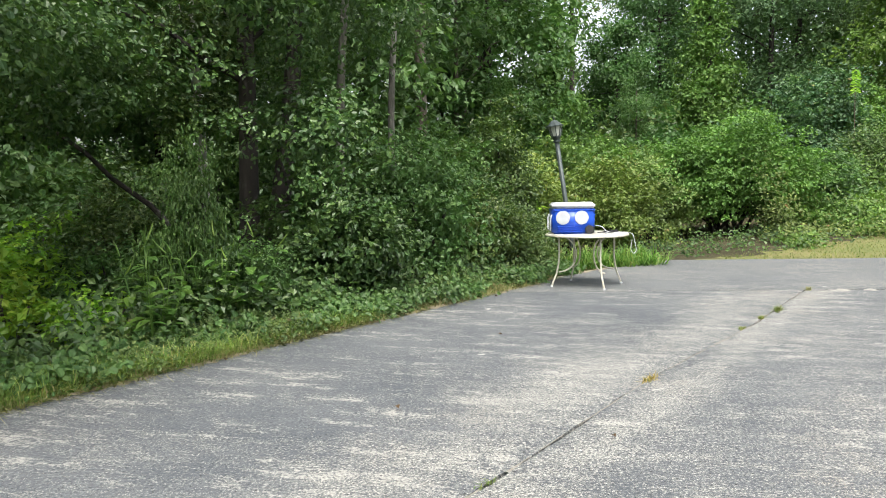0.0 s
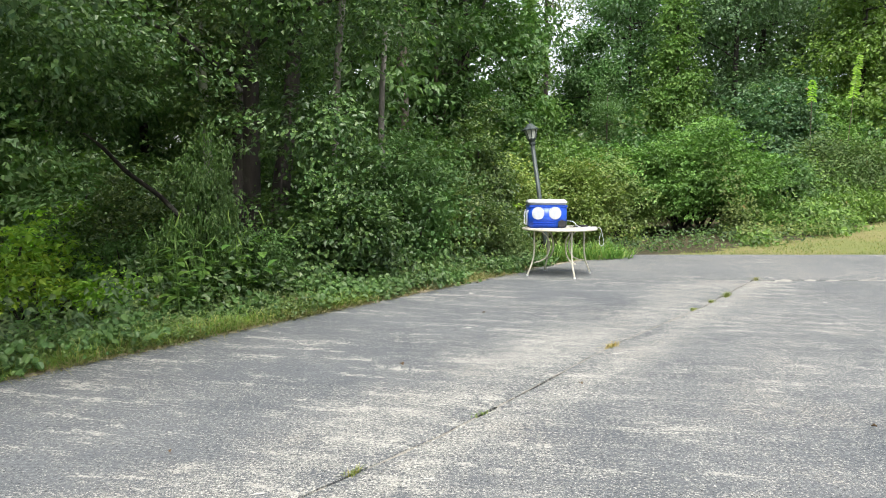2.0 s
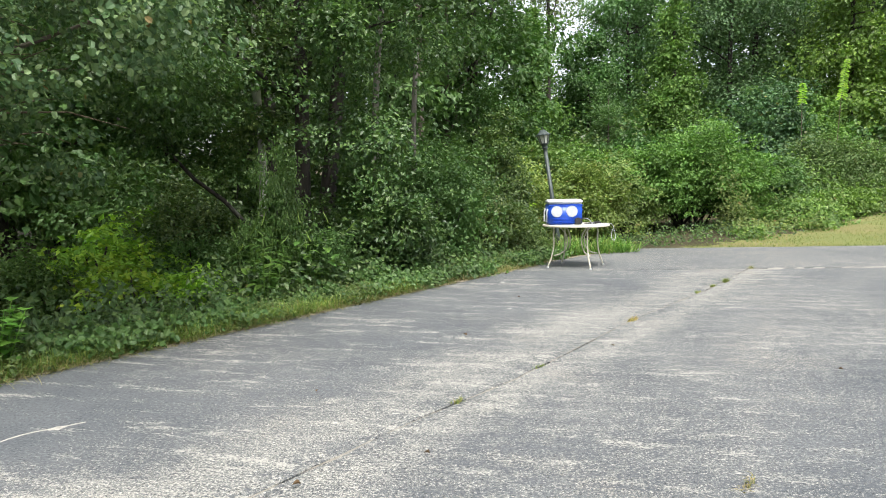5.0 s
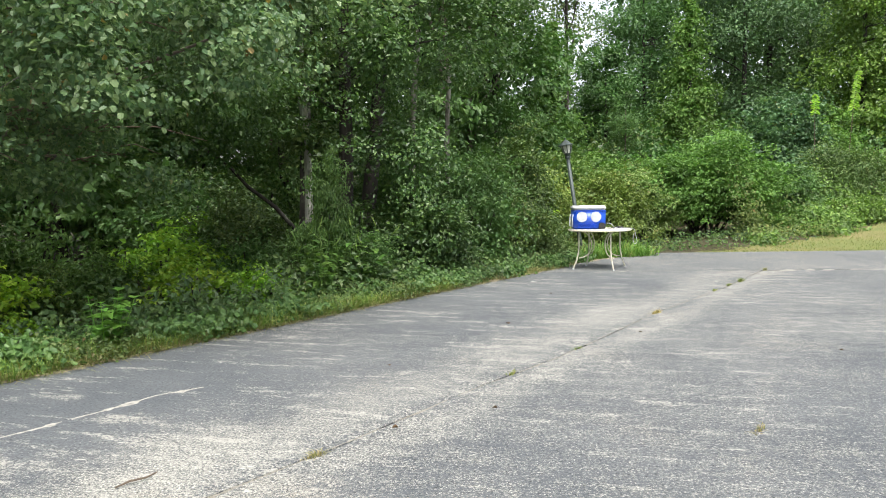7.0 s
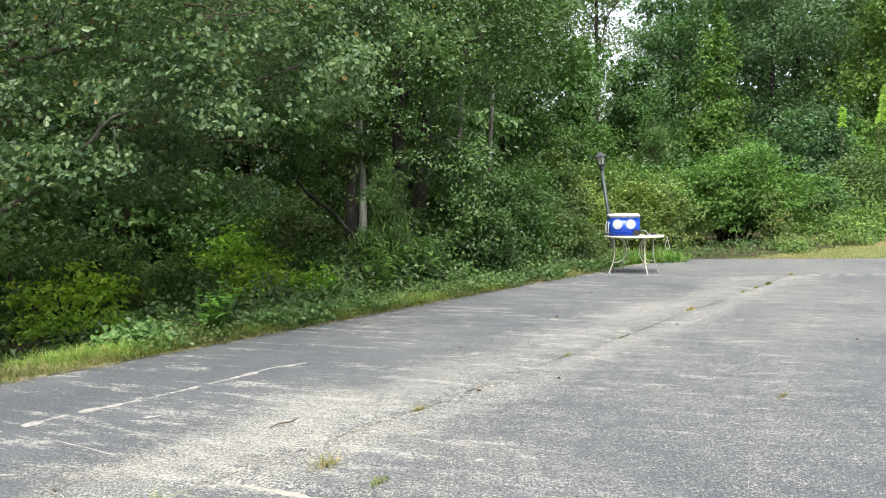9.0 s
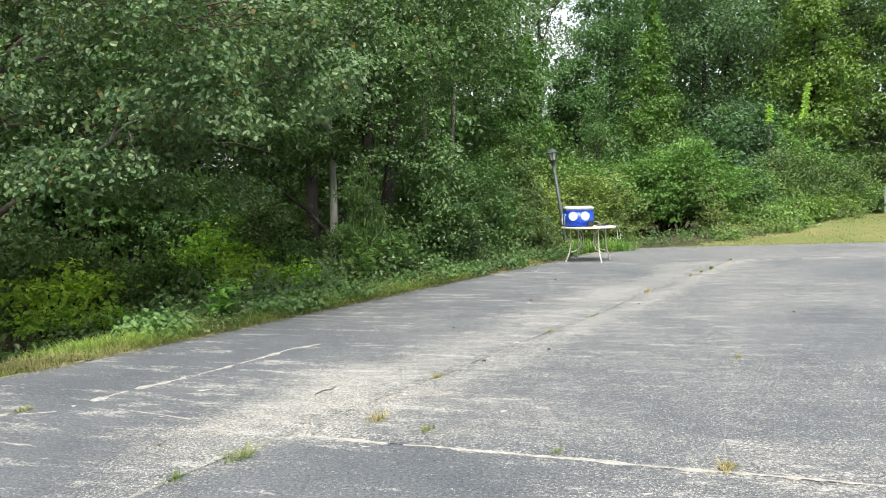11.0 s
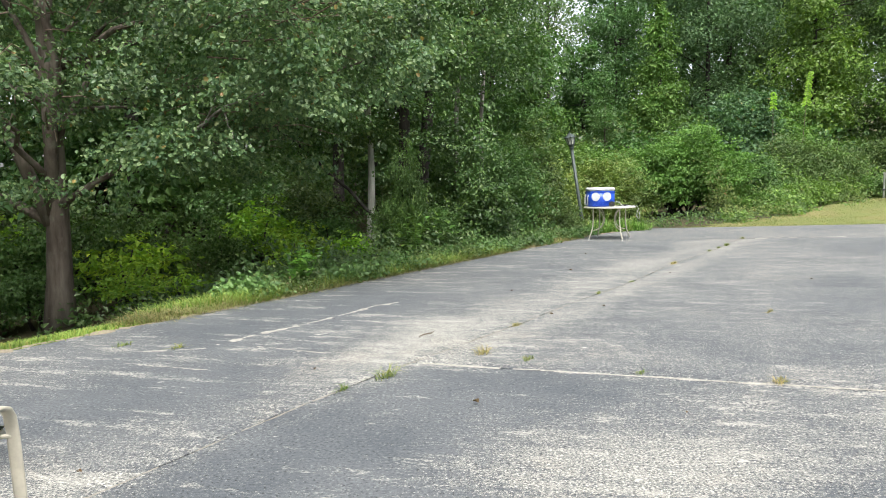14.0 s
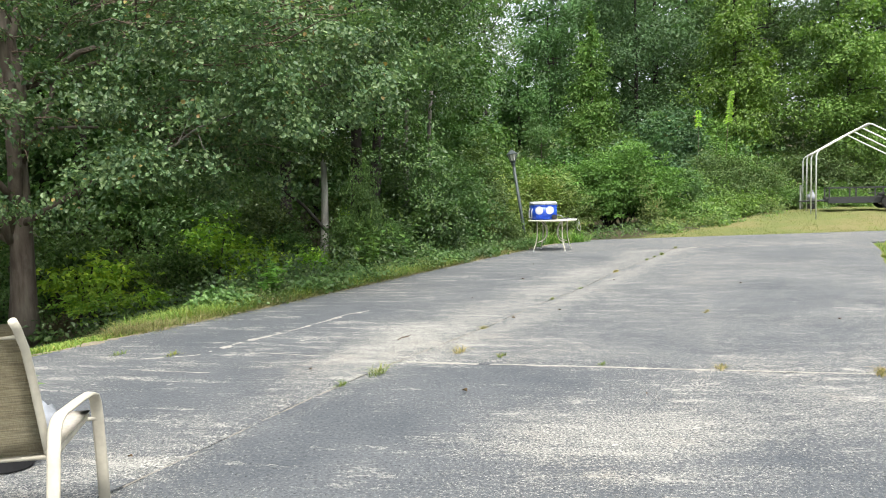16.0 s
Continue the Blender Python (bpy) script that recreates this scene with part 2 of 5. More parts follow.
SOIL, LITTER = soil_mat(), litter_mat()


def plain_mat(name, color, rough=0.5, metal=0.0, wear=0.12, scale=14.0, spec=0.5):
    k = Mat(name)
    f = k.noise(scale, 5.0, 0.65, k.coords())
    lo, hi = tuple(c * (1 - wear) for c in color), tuple(min(1, c * (1 + wear)) for c in color)
    k.bump(k.noise(scale * 12, 3.0, 0.6, k.coords()), 0.08, 0.002)
    return k.out(k.ramp(f, [(0.3, lo), (0.7, hi)]), rough, metal, spec)


PLASTIC_BLUE = plain_mat("plastic_royal_blue", (0.012, 0.068, 0.44), 0.38)
PLASTIC_WHITE = plain_mat("plastic_white", (0.5, 0.52, 0.54), 0.4, 0, 0.05)
PLASTIC_GREY = plain_mat("plastic_pale_grey", (0.4, 0.42, 0.45), 0.45, 0, 0.08)
PLASTIC_BLACK = plain_mat("plastic_black", (0.018, 0.018, 0.02), 0.5)
PAINT_CREAM = plain_mat("paint_cream_metal", (0.5, 0.47, 0.385), 0.42, 0, 0.12, 20)
PAINT_WHITE = plain_mat("paint_white_steel", (0.6, 0.61, 0.6), 0.4, 0, 0.08)
PAINT_BLACK = plain_mat("paint_black_steel", (0.03, 0.032, 0.035), 0.5, 0, 0.3)
LAMP_METAL = plain_mat("paint_grey_green_iron", (0.042, 0.056, 0.055), 0.5, 0.2, 0.3)
GLASS_FROST = plain_mat("frosted_lamp_glass", (0.42, 0.44, 0.4), 0.25, 0, 0.08)
TABLE_TOP = plain_mat("table_top_pale", (0.55, 0.53, 0.46), 0.3, 0, 0.08)
RUBBER = plain_mat("rubber_tyre", (0.02, 0.02, 0.02), 0.85, 0, 0.3)
STEEL = plain_mat("galvanised_steel", (0.5, 0.5, 0.5), 0.4, 0.8, 0.15)
RUST = plain_mat("rusty_steel", (0.2, 0.085, 0.04), 0.85, 0.1, 0.4)
WOOD = plain_mat("weathered_board", (0.28, 0.23, 0.17), 0.85, 0, 0.3)
TWIG = plain_mat("dead_twig", (0.1, 0.075, 0.055), 0.9, 0, 0.3)
CLEAR_BAG = plain_mat("thin_white_plastic", (0.28, 0.3, 0.33), 0.3, 0, 0.1)
LABEL_BLUE = plain_mat("label_sky_blue", (0.03, 0.36, 0.62), 0.35, 0, 0.3, 40)
SANDSOIL = plain_mat("sandy_joint_dirt", (0.19, 0.18, 0.155), 0.95, 0, 0.35, 30)


def sling_mat():
    k = Mat("sling_fabric_taupe")
    v = k.coords()
    weave = k.noise(1.0, 2.0, 0.5, v, (1.2, 120, 260))
    thread = k.noise(1.0, 1.0, 0.5, v, (700, 60, 60))
    col = k.ramp(weave, [(0.38, (0.27, 0.225, 0.125)), (0.62, (0.5, 0.43, 0.26))])
    col = k.mix(0.25, col, k.ramp(thread, [(0.3, bw(0.1)), (0.7, bw(0.5))]))
    k.bump(weave, 0.5, 0.003)
    return k.out(col, 0.8)


SLING = sling_mat()
SLING_PALE = plain_mat("sling_seat_cream", (0.62, 0.59, 0.52), 0.7, 0, 0.15, 60)

# ---- tools for building ----


def mesh_of(name, verts, faces, mats, smooth=False, index=None):
    me = bpy.data.meshes.new(name)
    me.from_pydata(verts.tolist() if hasattr(verts, "tolist") else verts, [], faces.tolist() if hasattr(faces, "tolist") else faces)
    for m in mats if isinstance(mats, (list, tuple)) else [mats]:
        me.materials.append(m)
    if index is not None:
        me.polygons.foreach_set("material_index", index)
    if smooth:
        me.polygons.foreach_set("use_smooth", [True] * len(me.polygons))
    me.update()
    return me


def part(name, bm, material, parent, label="", smooth=False):
    me = bpy.data.meshes.new(name)
    bm.to_mesh(me)
    bm.free()
    me.materials.append(material)
    if smooth:
        me.polygons.foreach_set("use_smooth", [True] * len(me.polygons))
    ob = new(name, me)
    ob.parent = parent
    return tagged(ob, label)


def mpart(name, me, parent, label="", kind=""):
    ob = new(name, me)
    ob.parent = parent
    return tagged(ob, label, kind=kind)


def thing(name, m, label, category, group="", kind=""):
    ob = new(name)
    ob.empty_display_size = 0.1
    ob.matrix_basis = m
    return tagged(ob, label, category, group, kind)


def tube(points, radii, sides=8, bm=None, cap=True, flat=1.0):
    """A tube along points; radii a number or a list; flat squeezes its section."""
    bm = bm or bmesh.new()
    pts = [Vector(p) for p in points]
    if not hasattr(radii, "__len__"):
        radii = [radii] * len(pts)
    rings, up = [], None
    for i, p in enumerate(pts):
        d = (pts[min(i + 1, len(pts) - 1)] - pts[max(i - 1, 0)]).normalized()
        if up is None:
            up = Vector((0, 0, 1)) if abs(d.z) < 0.9 else Vector((1, 0, 0))
        a = d.cross(up).normalized()
        up = a.cross(d).normalized()
        rings.append([bm.verts.new(p + (a * math.cos(q) * flat + up * math.sin(q)) * radii[i]) for q in (2 * math.pi * k / sides for k in range(sides))])
    for r, s in zip(rings, rings[1:]):
        for k in range(sides):
            bm.faces.new((r[k], r[(k + 1) % sides], s[(k + 1) % sides], s[k]))
    if cap:
        bm.faces.new(list(reversed(rings[0])))
        bm.faces.new(rings[-1])
    return bm


def box(sx, sy, sz, at=(0, 0, 0), bevel=0.0, bm=None, segments=2, taper=1.0, turn=None):
    b = bmesh.new()
    bmesh.ops.create_cube(b, size=1)
    for v in b.verts:
        k = taper if v.co.z > 0 else 1.0
        v.co = Vector((v.co.x * sx * k, v.co.y * sy * k, v.co.z * sz))
    if bevel:
        bmesh.ops.bevel(b, geom=b.edges[:], offset=bevel, segments=segments, affect="EDGES")
    m = Matrix.Translation(at)
    if turn is not None:
        m = m @ turn
    b.transform(m)
    if bm is None:
        return b
    tmp = bpy.data.meshes.new("tmp")
    b.to_mesh(tmp)
    bm.from_mesh(tmp)
    bpy.data.meshes.remove(tmp)
    b.free()
    return bm


def disc(r, depth, at=(0, 0, 0), axis="Z", bevel=0.0, sides=32, bm=None, r2=None):
    b = bmesh.new()
    bmesh.ops.create_cone(b, cap_ends=True, segments=sides, radius1=r, radius2=r if r2 is None else r2, depth=depth)
    if bevel:
        rim = [e for e in b.edges if len(e.link_faces) == 2 and any(len(f.verts) > 4 for f in e.link_faces)]
        bmesh.ops.bevel(b, geom=rim, offset=bevel, segments=2, affect="EDGES")
    if axis == "Y":
        b.transform(Matrix.Rotation(radians(90), 4, "X"))
    elif axis == "X":
        b.transform(Matrix.Rotation(radians(90), 4, "Y"))
    b.transform(Matrix.Translation(at))
    if bm is None:
        return b
    tmp = bpy.data.meshes.new("tmp")
    b.to_mesh(tmp)
    bm.from_mesh(tmp)
    bpy.data.meshes.remove(tmp)
    b.free()
    return bm


# ---- the lie of the land ----
EDGE = [(-14.0, -11.6), (-9.0, -3.6), (-5.85, 1.2), (-4.5, 3.15), (-3.25, 5.1), (-2.35, 6.5), (-0.9, 8.8), (0.45, 10.8), (1.3, 12.2), (2.2, 13.3), (3.3, 14.2)]


def smooth(a, b, v):
    t = np.clip((v - a) / (b - a), 0, 1)
    return t * t * (3 - 2 * t)


def left_of(x, y):
    """Metres beyond the drive's wooded side (negative on the drive)."""
    ex = np.interp(y, [p[1] for p in EDGE], [p[0] for p in EDGE])
    return (ex - x) * 0.84


def height(x, y):
    x, y = np.asarray(x, float), np.asarray(y, float)
    d = np.where(y < 14.2, left_of(x, y), 0)
    slope = 0.2 - 0.14 * smooth(5, 12, y)
    down = -slope * np.minimum(np.maximum(d - 0.25, 0), 9) - 0.03 * np.maximum(d - 9, 0)
    back = smooth(14.2, 19, y)
    lawn = back * (0.42 * smooth(5, 15, x) - 0.55 * (1 - smooth(1.0, 6.0, x)))
    hill = 0.13 * np.maximum(y - 26, 0) * smooth(26, 45, y) * smooth(-40, 10, x)
    return down * (1 - back) + lawn + np.minimum(hill, 14)


def hz(x, y):
    return float(height(x, y))

# ---- ground: one sheet to the horizon ----


def build_ground():
    xs = np.unique(np.concatenate([np.linspace(-400, -30, 14), np.linspace(-30, 32, 125), np.linspace(32, 400, 14)]))
    ys = np.unique(np.concatenate([np.linspace(-300, -16, 12), np.linspace(-16, 32, 97), np.linspace(32, 80, 25), np.linspace(80, 600, 14)]))
    gx, gy = np.meshgrid(xs, ys)
    z = height(gx, gy) - 0.05
    d = left_of(gx, gy)
    rough = 0.03 * np.sin(gx * 3.1 + np.sin(gy * 2.3)) * np.sin(gy * 2.7)
    z = z + np.where((d > 0.6) | (gy > 15), rough, 0)
    v = np.stack([gx, gy, z], -1).reshape(-1, 3)
    nx, ny = len(xs), len(ys)
    i = np.arange(nx * ny).reshape(ny, nx)
    f = np.stack([i[:-1, :-1], i[:-1, 1:], i[1:, 1:], i[1:, :-1]], -1).reshape(-1, 4)
    c = v[f].mean(1)
    wood = ((left_of(c[:, 0], c[:, 1]) > 1.8) & (c[:, 1] < 15)) | ((c[:, 1] > 14.5) & (c[:, 1] > 15.7 + 0.8 * (c[:, 0] - 5.2))) | (c[:, 1] > 25)
    me = mesh_of("ground", v, f, [SOIL, LITTER], True, wood.astype(int))
    return tagged(new("ground", me), "grassy verge and leaf-littered woodland floor falling away from the drive", "ground", kind="structure")


build_ground()

# ---- drive ----
CRACK = [(-8.9, -10.0), (-4.02, -2.13), (-3.2, -0.65), (-2.7, 0.15), (-1.68, 1.62), (-0.78, 3.03), (0.0, 4.12), (1.38, 6.4), (2.8, 8.42), (4.2, 10.68)]


def crack_x(y):
    return np.interp(y, [p[1] for p in CRACK], [p[0] for p in CRACK])


def edge_x(y):
    return np.interp(y, [p[1] for p in EDGE], [p[0] for p in EDGE])


def slab(name, lo, hi, left, right, parent, mat, gap=0.02, nu=24, step=0.12, top=0.0):
    """A slab between two curves x=left(y), x=right(y), with ragged joints and a thickness; lo and hi are functions of x."""
    seedx = random.random() * 50
    ny = max(2, int((hi(0.5) - lo(0.5)) / step))
    verts = []
    for j in range(ny + 1):
        for i in range(nu + 1):
            u, w = i / nu, j / ny
            y = lo(u) * (1 - w) + hi(u) * w
            a, b = float(left(y)) + gap * 0.5, float(right(y)) - gap * 0.5
            x = a * (1 - u) + b * u
            rag = 0.022 * noise.noise((x * 3 + seedx, y * 3, 0)) + 0.012 * noise.noise((x * 11, y * 11 + seedx, 0))
            if i in (0, nu):
                x += rag
            if j in (0, ny):
                y += rag
            edge = min(i, nu - i) == 0 or min(j, ny - j) == 0
            z = top - (0.007 if edge else 0) + 0.003 * noise.noise((x * 0.7, y * 0.7, 3))
            verts.append((x, y, z))
    n = nu + 1
    faces = [(j * n + i, j * n + i + 1, (j + 1) * n + i + 1, (j + 1) * n + i) for j in range(ny) for i in range(nu)]
    rim = [i for i in range(n)] + [j * n + nu for j in range(1, ny + 1)] + [ny * n + i for i in range(nu - 1, -1, -1)] + [j * n for j in range(ny - 1, 0, -1)]
    base = len(verts)
    verts += [(verts[k][0], verts[k][1], -0.14) for k in rim]
    m = len(rim)
    faces += [(rim[k], base + k, base + (k + 1) % m, rim[(k + 1) % m]) for k in range(m)]
    return mpart(name, mesh_of(name, verts, faces, mat, False), parent)


EDGE_DIRT = plain_mat("tan_edge_dirt", (0.21, 0.18, 0.125), 0.95, 0, 0.4, 30)
SANDSOIL_PALE = plain_mat("pale_joint_grit", (0.27, 0.26, 0.23), 0.95, 0, 0.35, 30)
FILLER = plain_mat("pale_crack_filler", (0.28, 0.272, 0.245), 0.9, 0, 0.4, 25)


def ragged_strip(name, line, half, z, mat, parent, label, skip=-0.28):
    """A thin strip along a line, its two sides wandering apart and together."""
    pts = []
    for a, b in zip(line, line[1:]):
        a, b = Vector((*a, 0)), Vector((*b, 0))
        n = max(2, int((b - a).length / 0.03))
        pts += [a.lerp(b, i / n) for i in range(n)]
    pts.append(Vector((*line[-1], 0)))
    bm, prev, s = bmesh.new(), None, random.random() * 90
    for i, p in enumerate(pts):
        d = pts[min(i + 1, len(pts) - 1)] - pts[max(i - 1, 0)]
        nrm = Vector((-d.y, d.x, 0)).normalized()
        w = half * max(0.15, 0.7 + 1.8 * noise.noise((p.x * 2.5 + s, p.y * 2.5, 1)) + 2.0 * noise.noise((p.x * 15, p.y * 15, s)))
        c = nrm * half * 0.9 * noise.noise((p.x * 4, p.y * 4, s + 9))
        cur = [bm.verts.new(p + c + nrm * w * k + Vector((0, 0, z - (0.006 if k else 0)))) for k in (-1, 0, 1)]
        if prev and noise.noise((p.x * 5 + s, p.y * 5, 7)) > skip:
            for k in (0, 1):
                bm.faces.new((prev[k + 1], prev[k], cur[k], cur[k + 1]))
        prev = cur
    return part(name, bm, mat, parent, label, True)


def build_drive():
    drive = thing("driveway", pose(0, 0, 0), "worn blue-grey asphalt driveway with pale patches, cracks and weedy joints", "driveway", kind="structure")
    right = lambda y: crack_x(y) + 4.8
    tj = lambda u: 0.35 - 1.38 * u
    slab("slab", lambda u: -10.0, lambda u: 10.68, edge_x, crack_x, drive, ASPHALT_LEFT, step=0.12)
    slab("slab", lambda u: -10.0, lambda u: tj(u) - 0.01, crack_x, right, drive, ASPHALT_SEALED, step=0.14)
    slab("slab", lambda u: tj(u) + 0.01, lambda u: 10.66, crack_x, right, drive, ASPHALT_RIGHT, step=0.14)
    slab("slab", lambda u: 10.7, lambda u: 14.35, edge_x, lambda y: 30.0 + 0 * y, drive, ASPHALT_FAR, nu=90, step=0.14)
    ragged_strip("joint_dirt", CRACK[1:], 0.007, -0.004, SANDSOIL, drive, "sandy dirt in the long joint", -0.15)
    FILL = [(-4.75, 0.9), (-4.28, 0.95), (-4.07, 1.33), (-3.89, 1.63), (-3.62, 1.92), (-3.23, 2.55), (-2.95, 2.99), (-2.75, 3.15)]
    ragged_strip("crack_filler", FILL, 0.032, 0.0045, FILLER, drive, "pale broken crack filler", -0.36)
    ragged_strip("crack_filler", [(-4.75, 0.5), (-4.45, 0.38), (-4.05, 0.24)], 0.012, 0.003, SANDSOIL_PALE, drive, "pale broken crack filler", -0.4)
    ragged_strip("crack_filler", [(-3.85, 1.0), (-3.55, 0.86), (-3.25, 0.7)], 0.009, 0.003, SANDSOIL_PALE, drive, "pale broken crack filler", -0.4)
    cross = [(float(crack_x(tj(u))) + 4.8 * u, tj(u)) for u in (0.02, 0.15, 0.3, 0.45, 0.6, 0.8, 0.99)]
    ragged_strip("crack_filler", cross, 0.019, -0.002, SANDSOIL_PALE, drive, "pale broken crack filler", -0.75)
    ragged_strip("crack_filler", [(4.3, 10.62), (5.2, 10.63), (6.5, 10.66), (8.2, 10.66)], 0.05, 0.003, SANDSOIL_PALE, drive, "pale broken crack filler", -0.1)
    ragged_strip("edge_dirt", EDGE[1:-1], 0.045, 0.004, EDGE_DIRT, drive, "tan dirt and straw along the drive's edge", -2)
    return drive


build_drive()

# ---- leaves ----


def leaf_cloud(centres, dirs, count, size, spread, flat=0.55, up=0.55, droop=0.25, vary=0.35, r=None, narrow=0.7, rounded=False):
    """Folded leaves in clumps: count leaves round every centre. Returns verts, faces."""
    r = r or rng
    n = len(centres) * count
    c = np.repeat(centres, count, 0)
    dd = np.repeat(dirs, count, 0)
    off = r.normal(0, 1, (n, 3)) * spread
    off[:, 2] *= flat
    p = c + off
    nrm = dd * (1 - up) + np.array([0, 0, up]) + r.normal(0, 0.42, (n, 3))
    nrm /= np.linalg.norm(nrm, axis=1)[:, None]
    ax = r.normal(0, 1, (n, 3)) + dd * 0.9
    ax[:, 2] -= droop * 2
    ax -= nrm * (ax * nrm).sum(1)[:, None]
    ax /= np.linalg.norm(ax, axis=1)[:, None] + 1e-9
    side = np.cross(nrm, ax)
    s = size * (1 + vary * r.uniform(-1, 1, n))[:, None]
    tip = p + ax * s - nrm * s * 0.18
    base = p
    mid = p + ax * s * 0.42
    lift = nrm * s * 0.12
    a = mid + side * s * narrow * 0.5 + lift
    b = mid - side * s * narrow * 0.5 + lift
    if rounded:
        far = p + ax * s * 0.78 - nrm * s * 0.06
        near = p + ax * s * 0.22
        w = side * s * narrow * 0.5
        v = np.stack([base, near + w * 0.9 + lift, far + w * 0.8 + lift * 0.6, tip, far - w * 0.8 + lift * 0.6, near - w * 0.9 + lift], 1).reshape(-1, 3)
        i = np.arange(n)[:, None] * 6
        f = np.stack([i + np.array([q]) for q in ([0, 1, 2], [0, 2, 3], [0, 3, 4], [0, 4, 5])], 1).reshape(-1, 3)
        return v, f
    v = np.stack([base, a, tip, b], 1).reshape(-1, 3)
    i = np.arange(n)[:, None] * 4
    f = np.stack([i + np.array([[0, 1, 2]]), i + np.array([[0, 2, 3]])], 1).reshape(-1, 3)
    return v, f


def shell_points(lobes, n, r=None, inner=0.55, bough=0.0, per=9, loose=0.22):
    """Clump centres in the outer part of ellipsoid lobes (cx, cy, cz, rx, ry, rz), and their outward ways; bough gathers them into drooping sprays that wide."""
    r = r or rng
    w = np.array([l[3] * l[4] + l[4] * l[5] + l[3] * l[5] for l in lobes])
    m = max(4, int(n * (1 - loose) / per)) if bough else 0
    total = m + (int(n * loose) if bough else n)
    pick = r.choice(len(lobes), total, p=w / w.sum())
    L = np.array(lobes)[pick]
    d = r.normal(0, 1, (total, 3))
    d /= np.linalg.norm(d, axis=1)[:, None]
    rad = inner + (1 - inner) * r.uniform(0, 1, total) ** 0.6
    rad *= 1 + r.normal(0, 0.09, total)
    c = L[:, :3] + d * L[:, 3:] * rad[:, None]
    if not bough:
        return c, d
    bc, bd = np.repeat(c[:m], per, 0), np.repeat(d[:m], per, 0)
    out = bd * np.array([1, 1, 0]) + 1e-6
    out /= np.linalg.norm(out, axis=1)[:, None]
    side = np.stack([-out[:, 1], out[:, 0], 0 * out[:, 0]], 1)
    wide = np.repeat(bough * r.uniform(0.55, 1.35, m), per)[:, None]
    a, b, h = (r.normal(0, 1, (m * per, 1)) for _ in range(3))
    p = bc + out * a * wide + side * b * wide * 0.75 + np.array([0, 0, 1.0]) * (h * 0.3 - a * 0.28 - 0.1 * b * b) * wide
    return np.concatenate([p, c[m:]]), np.concatenate([bd, d[m:]])


def crown_mesh(name, lobes, clumps, count, size, spread, mat, inner=0.5, bough=0.0, per=9, loose=0.22, core=0.2, core_size=1.7, **kw):
    """Sprays on the outside of the lobes, and a thick filling of larger inner leaves."""
    c, d = shell_points(lobes, clumps, inner=inner, bough=bough, per=per, loose=loose)
    v, f = leaf_cloud(c, d, count, size, spread, **kw)
    n = int(clumps * count * core)
    L = np.array(lobes)[rng.integers(0, len(lobes), n)]
    way = rng.normal(0, 1, (n, 3))
    way /= np.linalg.norm(way, axis=1)[:, None]
    cv, cf = leaf_cloud(L[:, :3] + way * L[:, 3:] * (0.68 * rng.uniform(0, 1, (n, 1)) ** 0.5), way, 1, size * core_size, 0.05)
    me = mesh_of(name, np.concatenate([v, cv]), f.tolist() + (cf + len(v)).tolist(), mat)
    return me


def limb_path(a, b, sag=0.15, n=6, wob=0.08):
    a, b = Vector(a), Vector(b)
    L = (b - a).length
    pts = []
    for i in range(n + 1):
        t = i / n
        p = a.lerp(b, t)
        w = math.sin(t * math.pi) * L
        p += Vector((random.uniform(-1, 1) * wob * w, random.uniform(-1, 1) * wob * w, sag * w))
        pts.append(p)
    return pts


def trunk_mesh(bm, base, top, r0, r1, lean=(0, 0), sides=12, flare=1.35):
    pts, rad = [], []
    for i in range(9):
        t = i / 8
        pts.append((base[0] * (1 - t) + top[0] * t + 0.06 * math.sin(t * 5 + base[0]), base[1] * (1 - t) + top[1] * t + 0.06 * math.cos(t * 4), base[2] * (1 - t) + top[2] * t))
        rad.append(r0 * (1 - t) + r1 * t + r0 * (flare - 1) * max(0, 1 - t * 7))
    return tube(pts, rad, sides, bm)


def tree(name, m, label, trunk_r, trunk_h, lobes, clumps, count, size, spread, leaf, bark, limbs=7, crown_kw={}, category="tree", group="", fork=None, extra_limbs=()):
    t = thing(name, m, label, category, group)
    bm = bmesh.new()
    fork = fork or trunk_h * 0.35
    trunk_mesh(bm, (0, 0, -0.25), (0.1, 0.05, trunk_h), trunk_r, trunk_r * 0.25)
    for k in range(limbs):
        L = lobes[k % len(lobes)]
        z0 = fork + (trunk_h - fork) * random.uniform(0, 0.7)
        end = (L[0] + random.uniform(-0.5, 0.5) * L[3], L[1] + random.uniform(-0.5, 0.5) * L[4], max(L[2] + random.uniform(-0.2, 0.5) * L[5], z0))
        pts = limb_path((0.05, 0.02, z0), end, 0.08)
        rr = trunk_r * 0.3
        tube(pts, [rr * (1 - 0.13 * i) for i in range(len(pts))], 7, bm)
        for _ in range(2):
            s = pts[random.randint(2, 5)]
            e = s + Vector((random.uniform(-1, 1), random.uniform(-1, 1), random.uniform(-0.1, 0.7))) * min(L[3:]) * 0.8
            tw = limb_path(s, e, 0.05, 4)
            tube(tw, [rr * 0.35 * (1 - 0.2 * i) for i in range(len(tw))], 5, bm)
    for a, b, ra, rb in extra_limbs:
        pts = limb_path(a, b, 0.04, 7, 0.022)
        tube(pts, [ra + (rb - ra) * i / 7 for i in range(8)], 8, bm)
    part("trunk", bm, bark, t, "", True)
    mpart("crown", crown_mesh("crown", lobes, clumps, count, size, spread, leaf, **crown_kw), t)
    return t


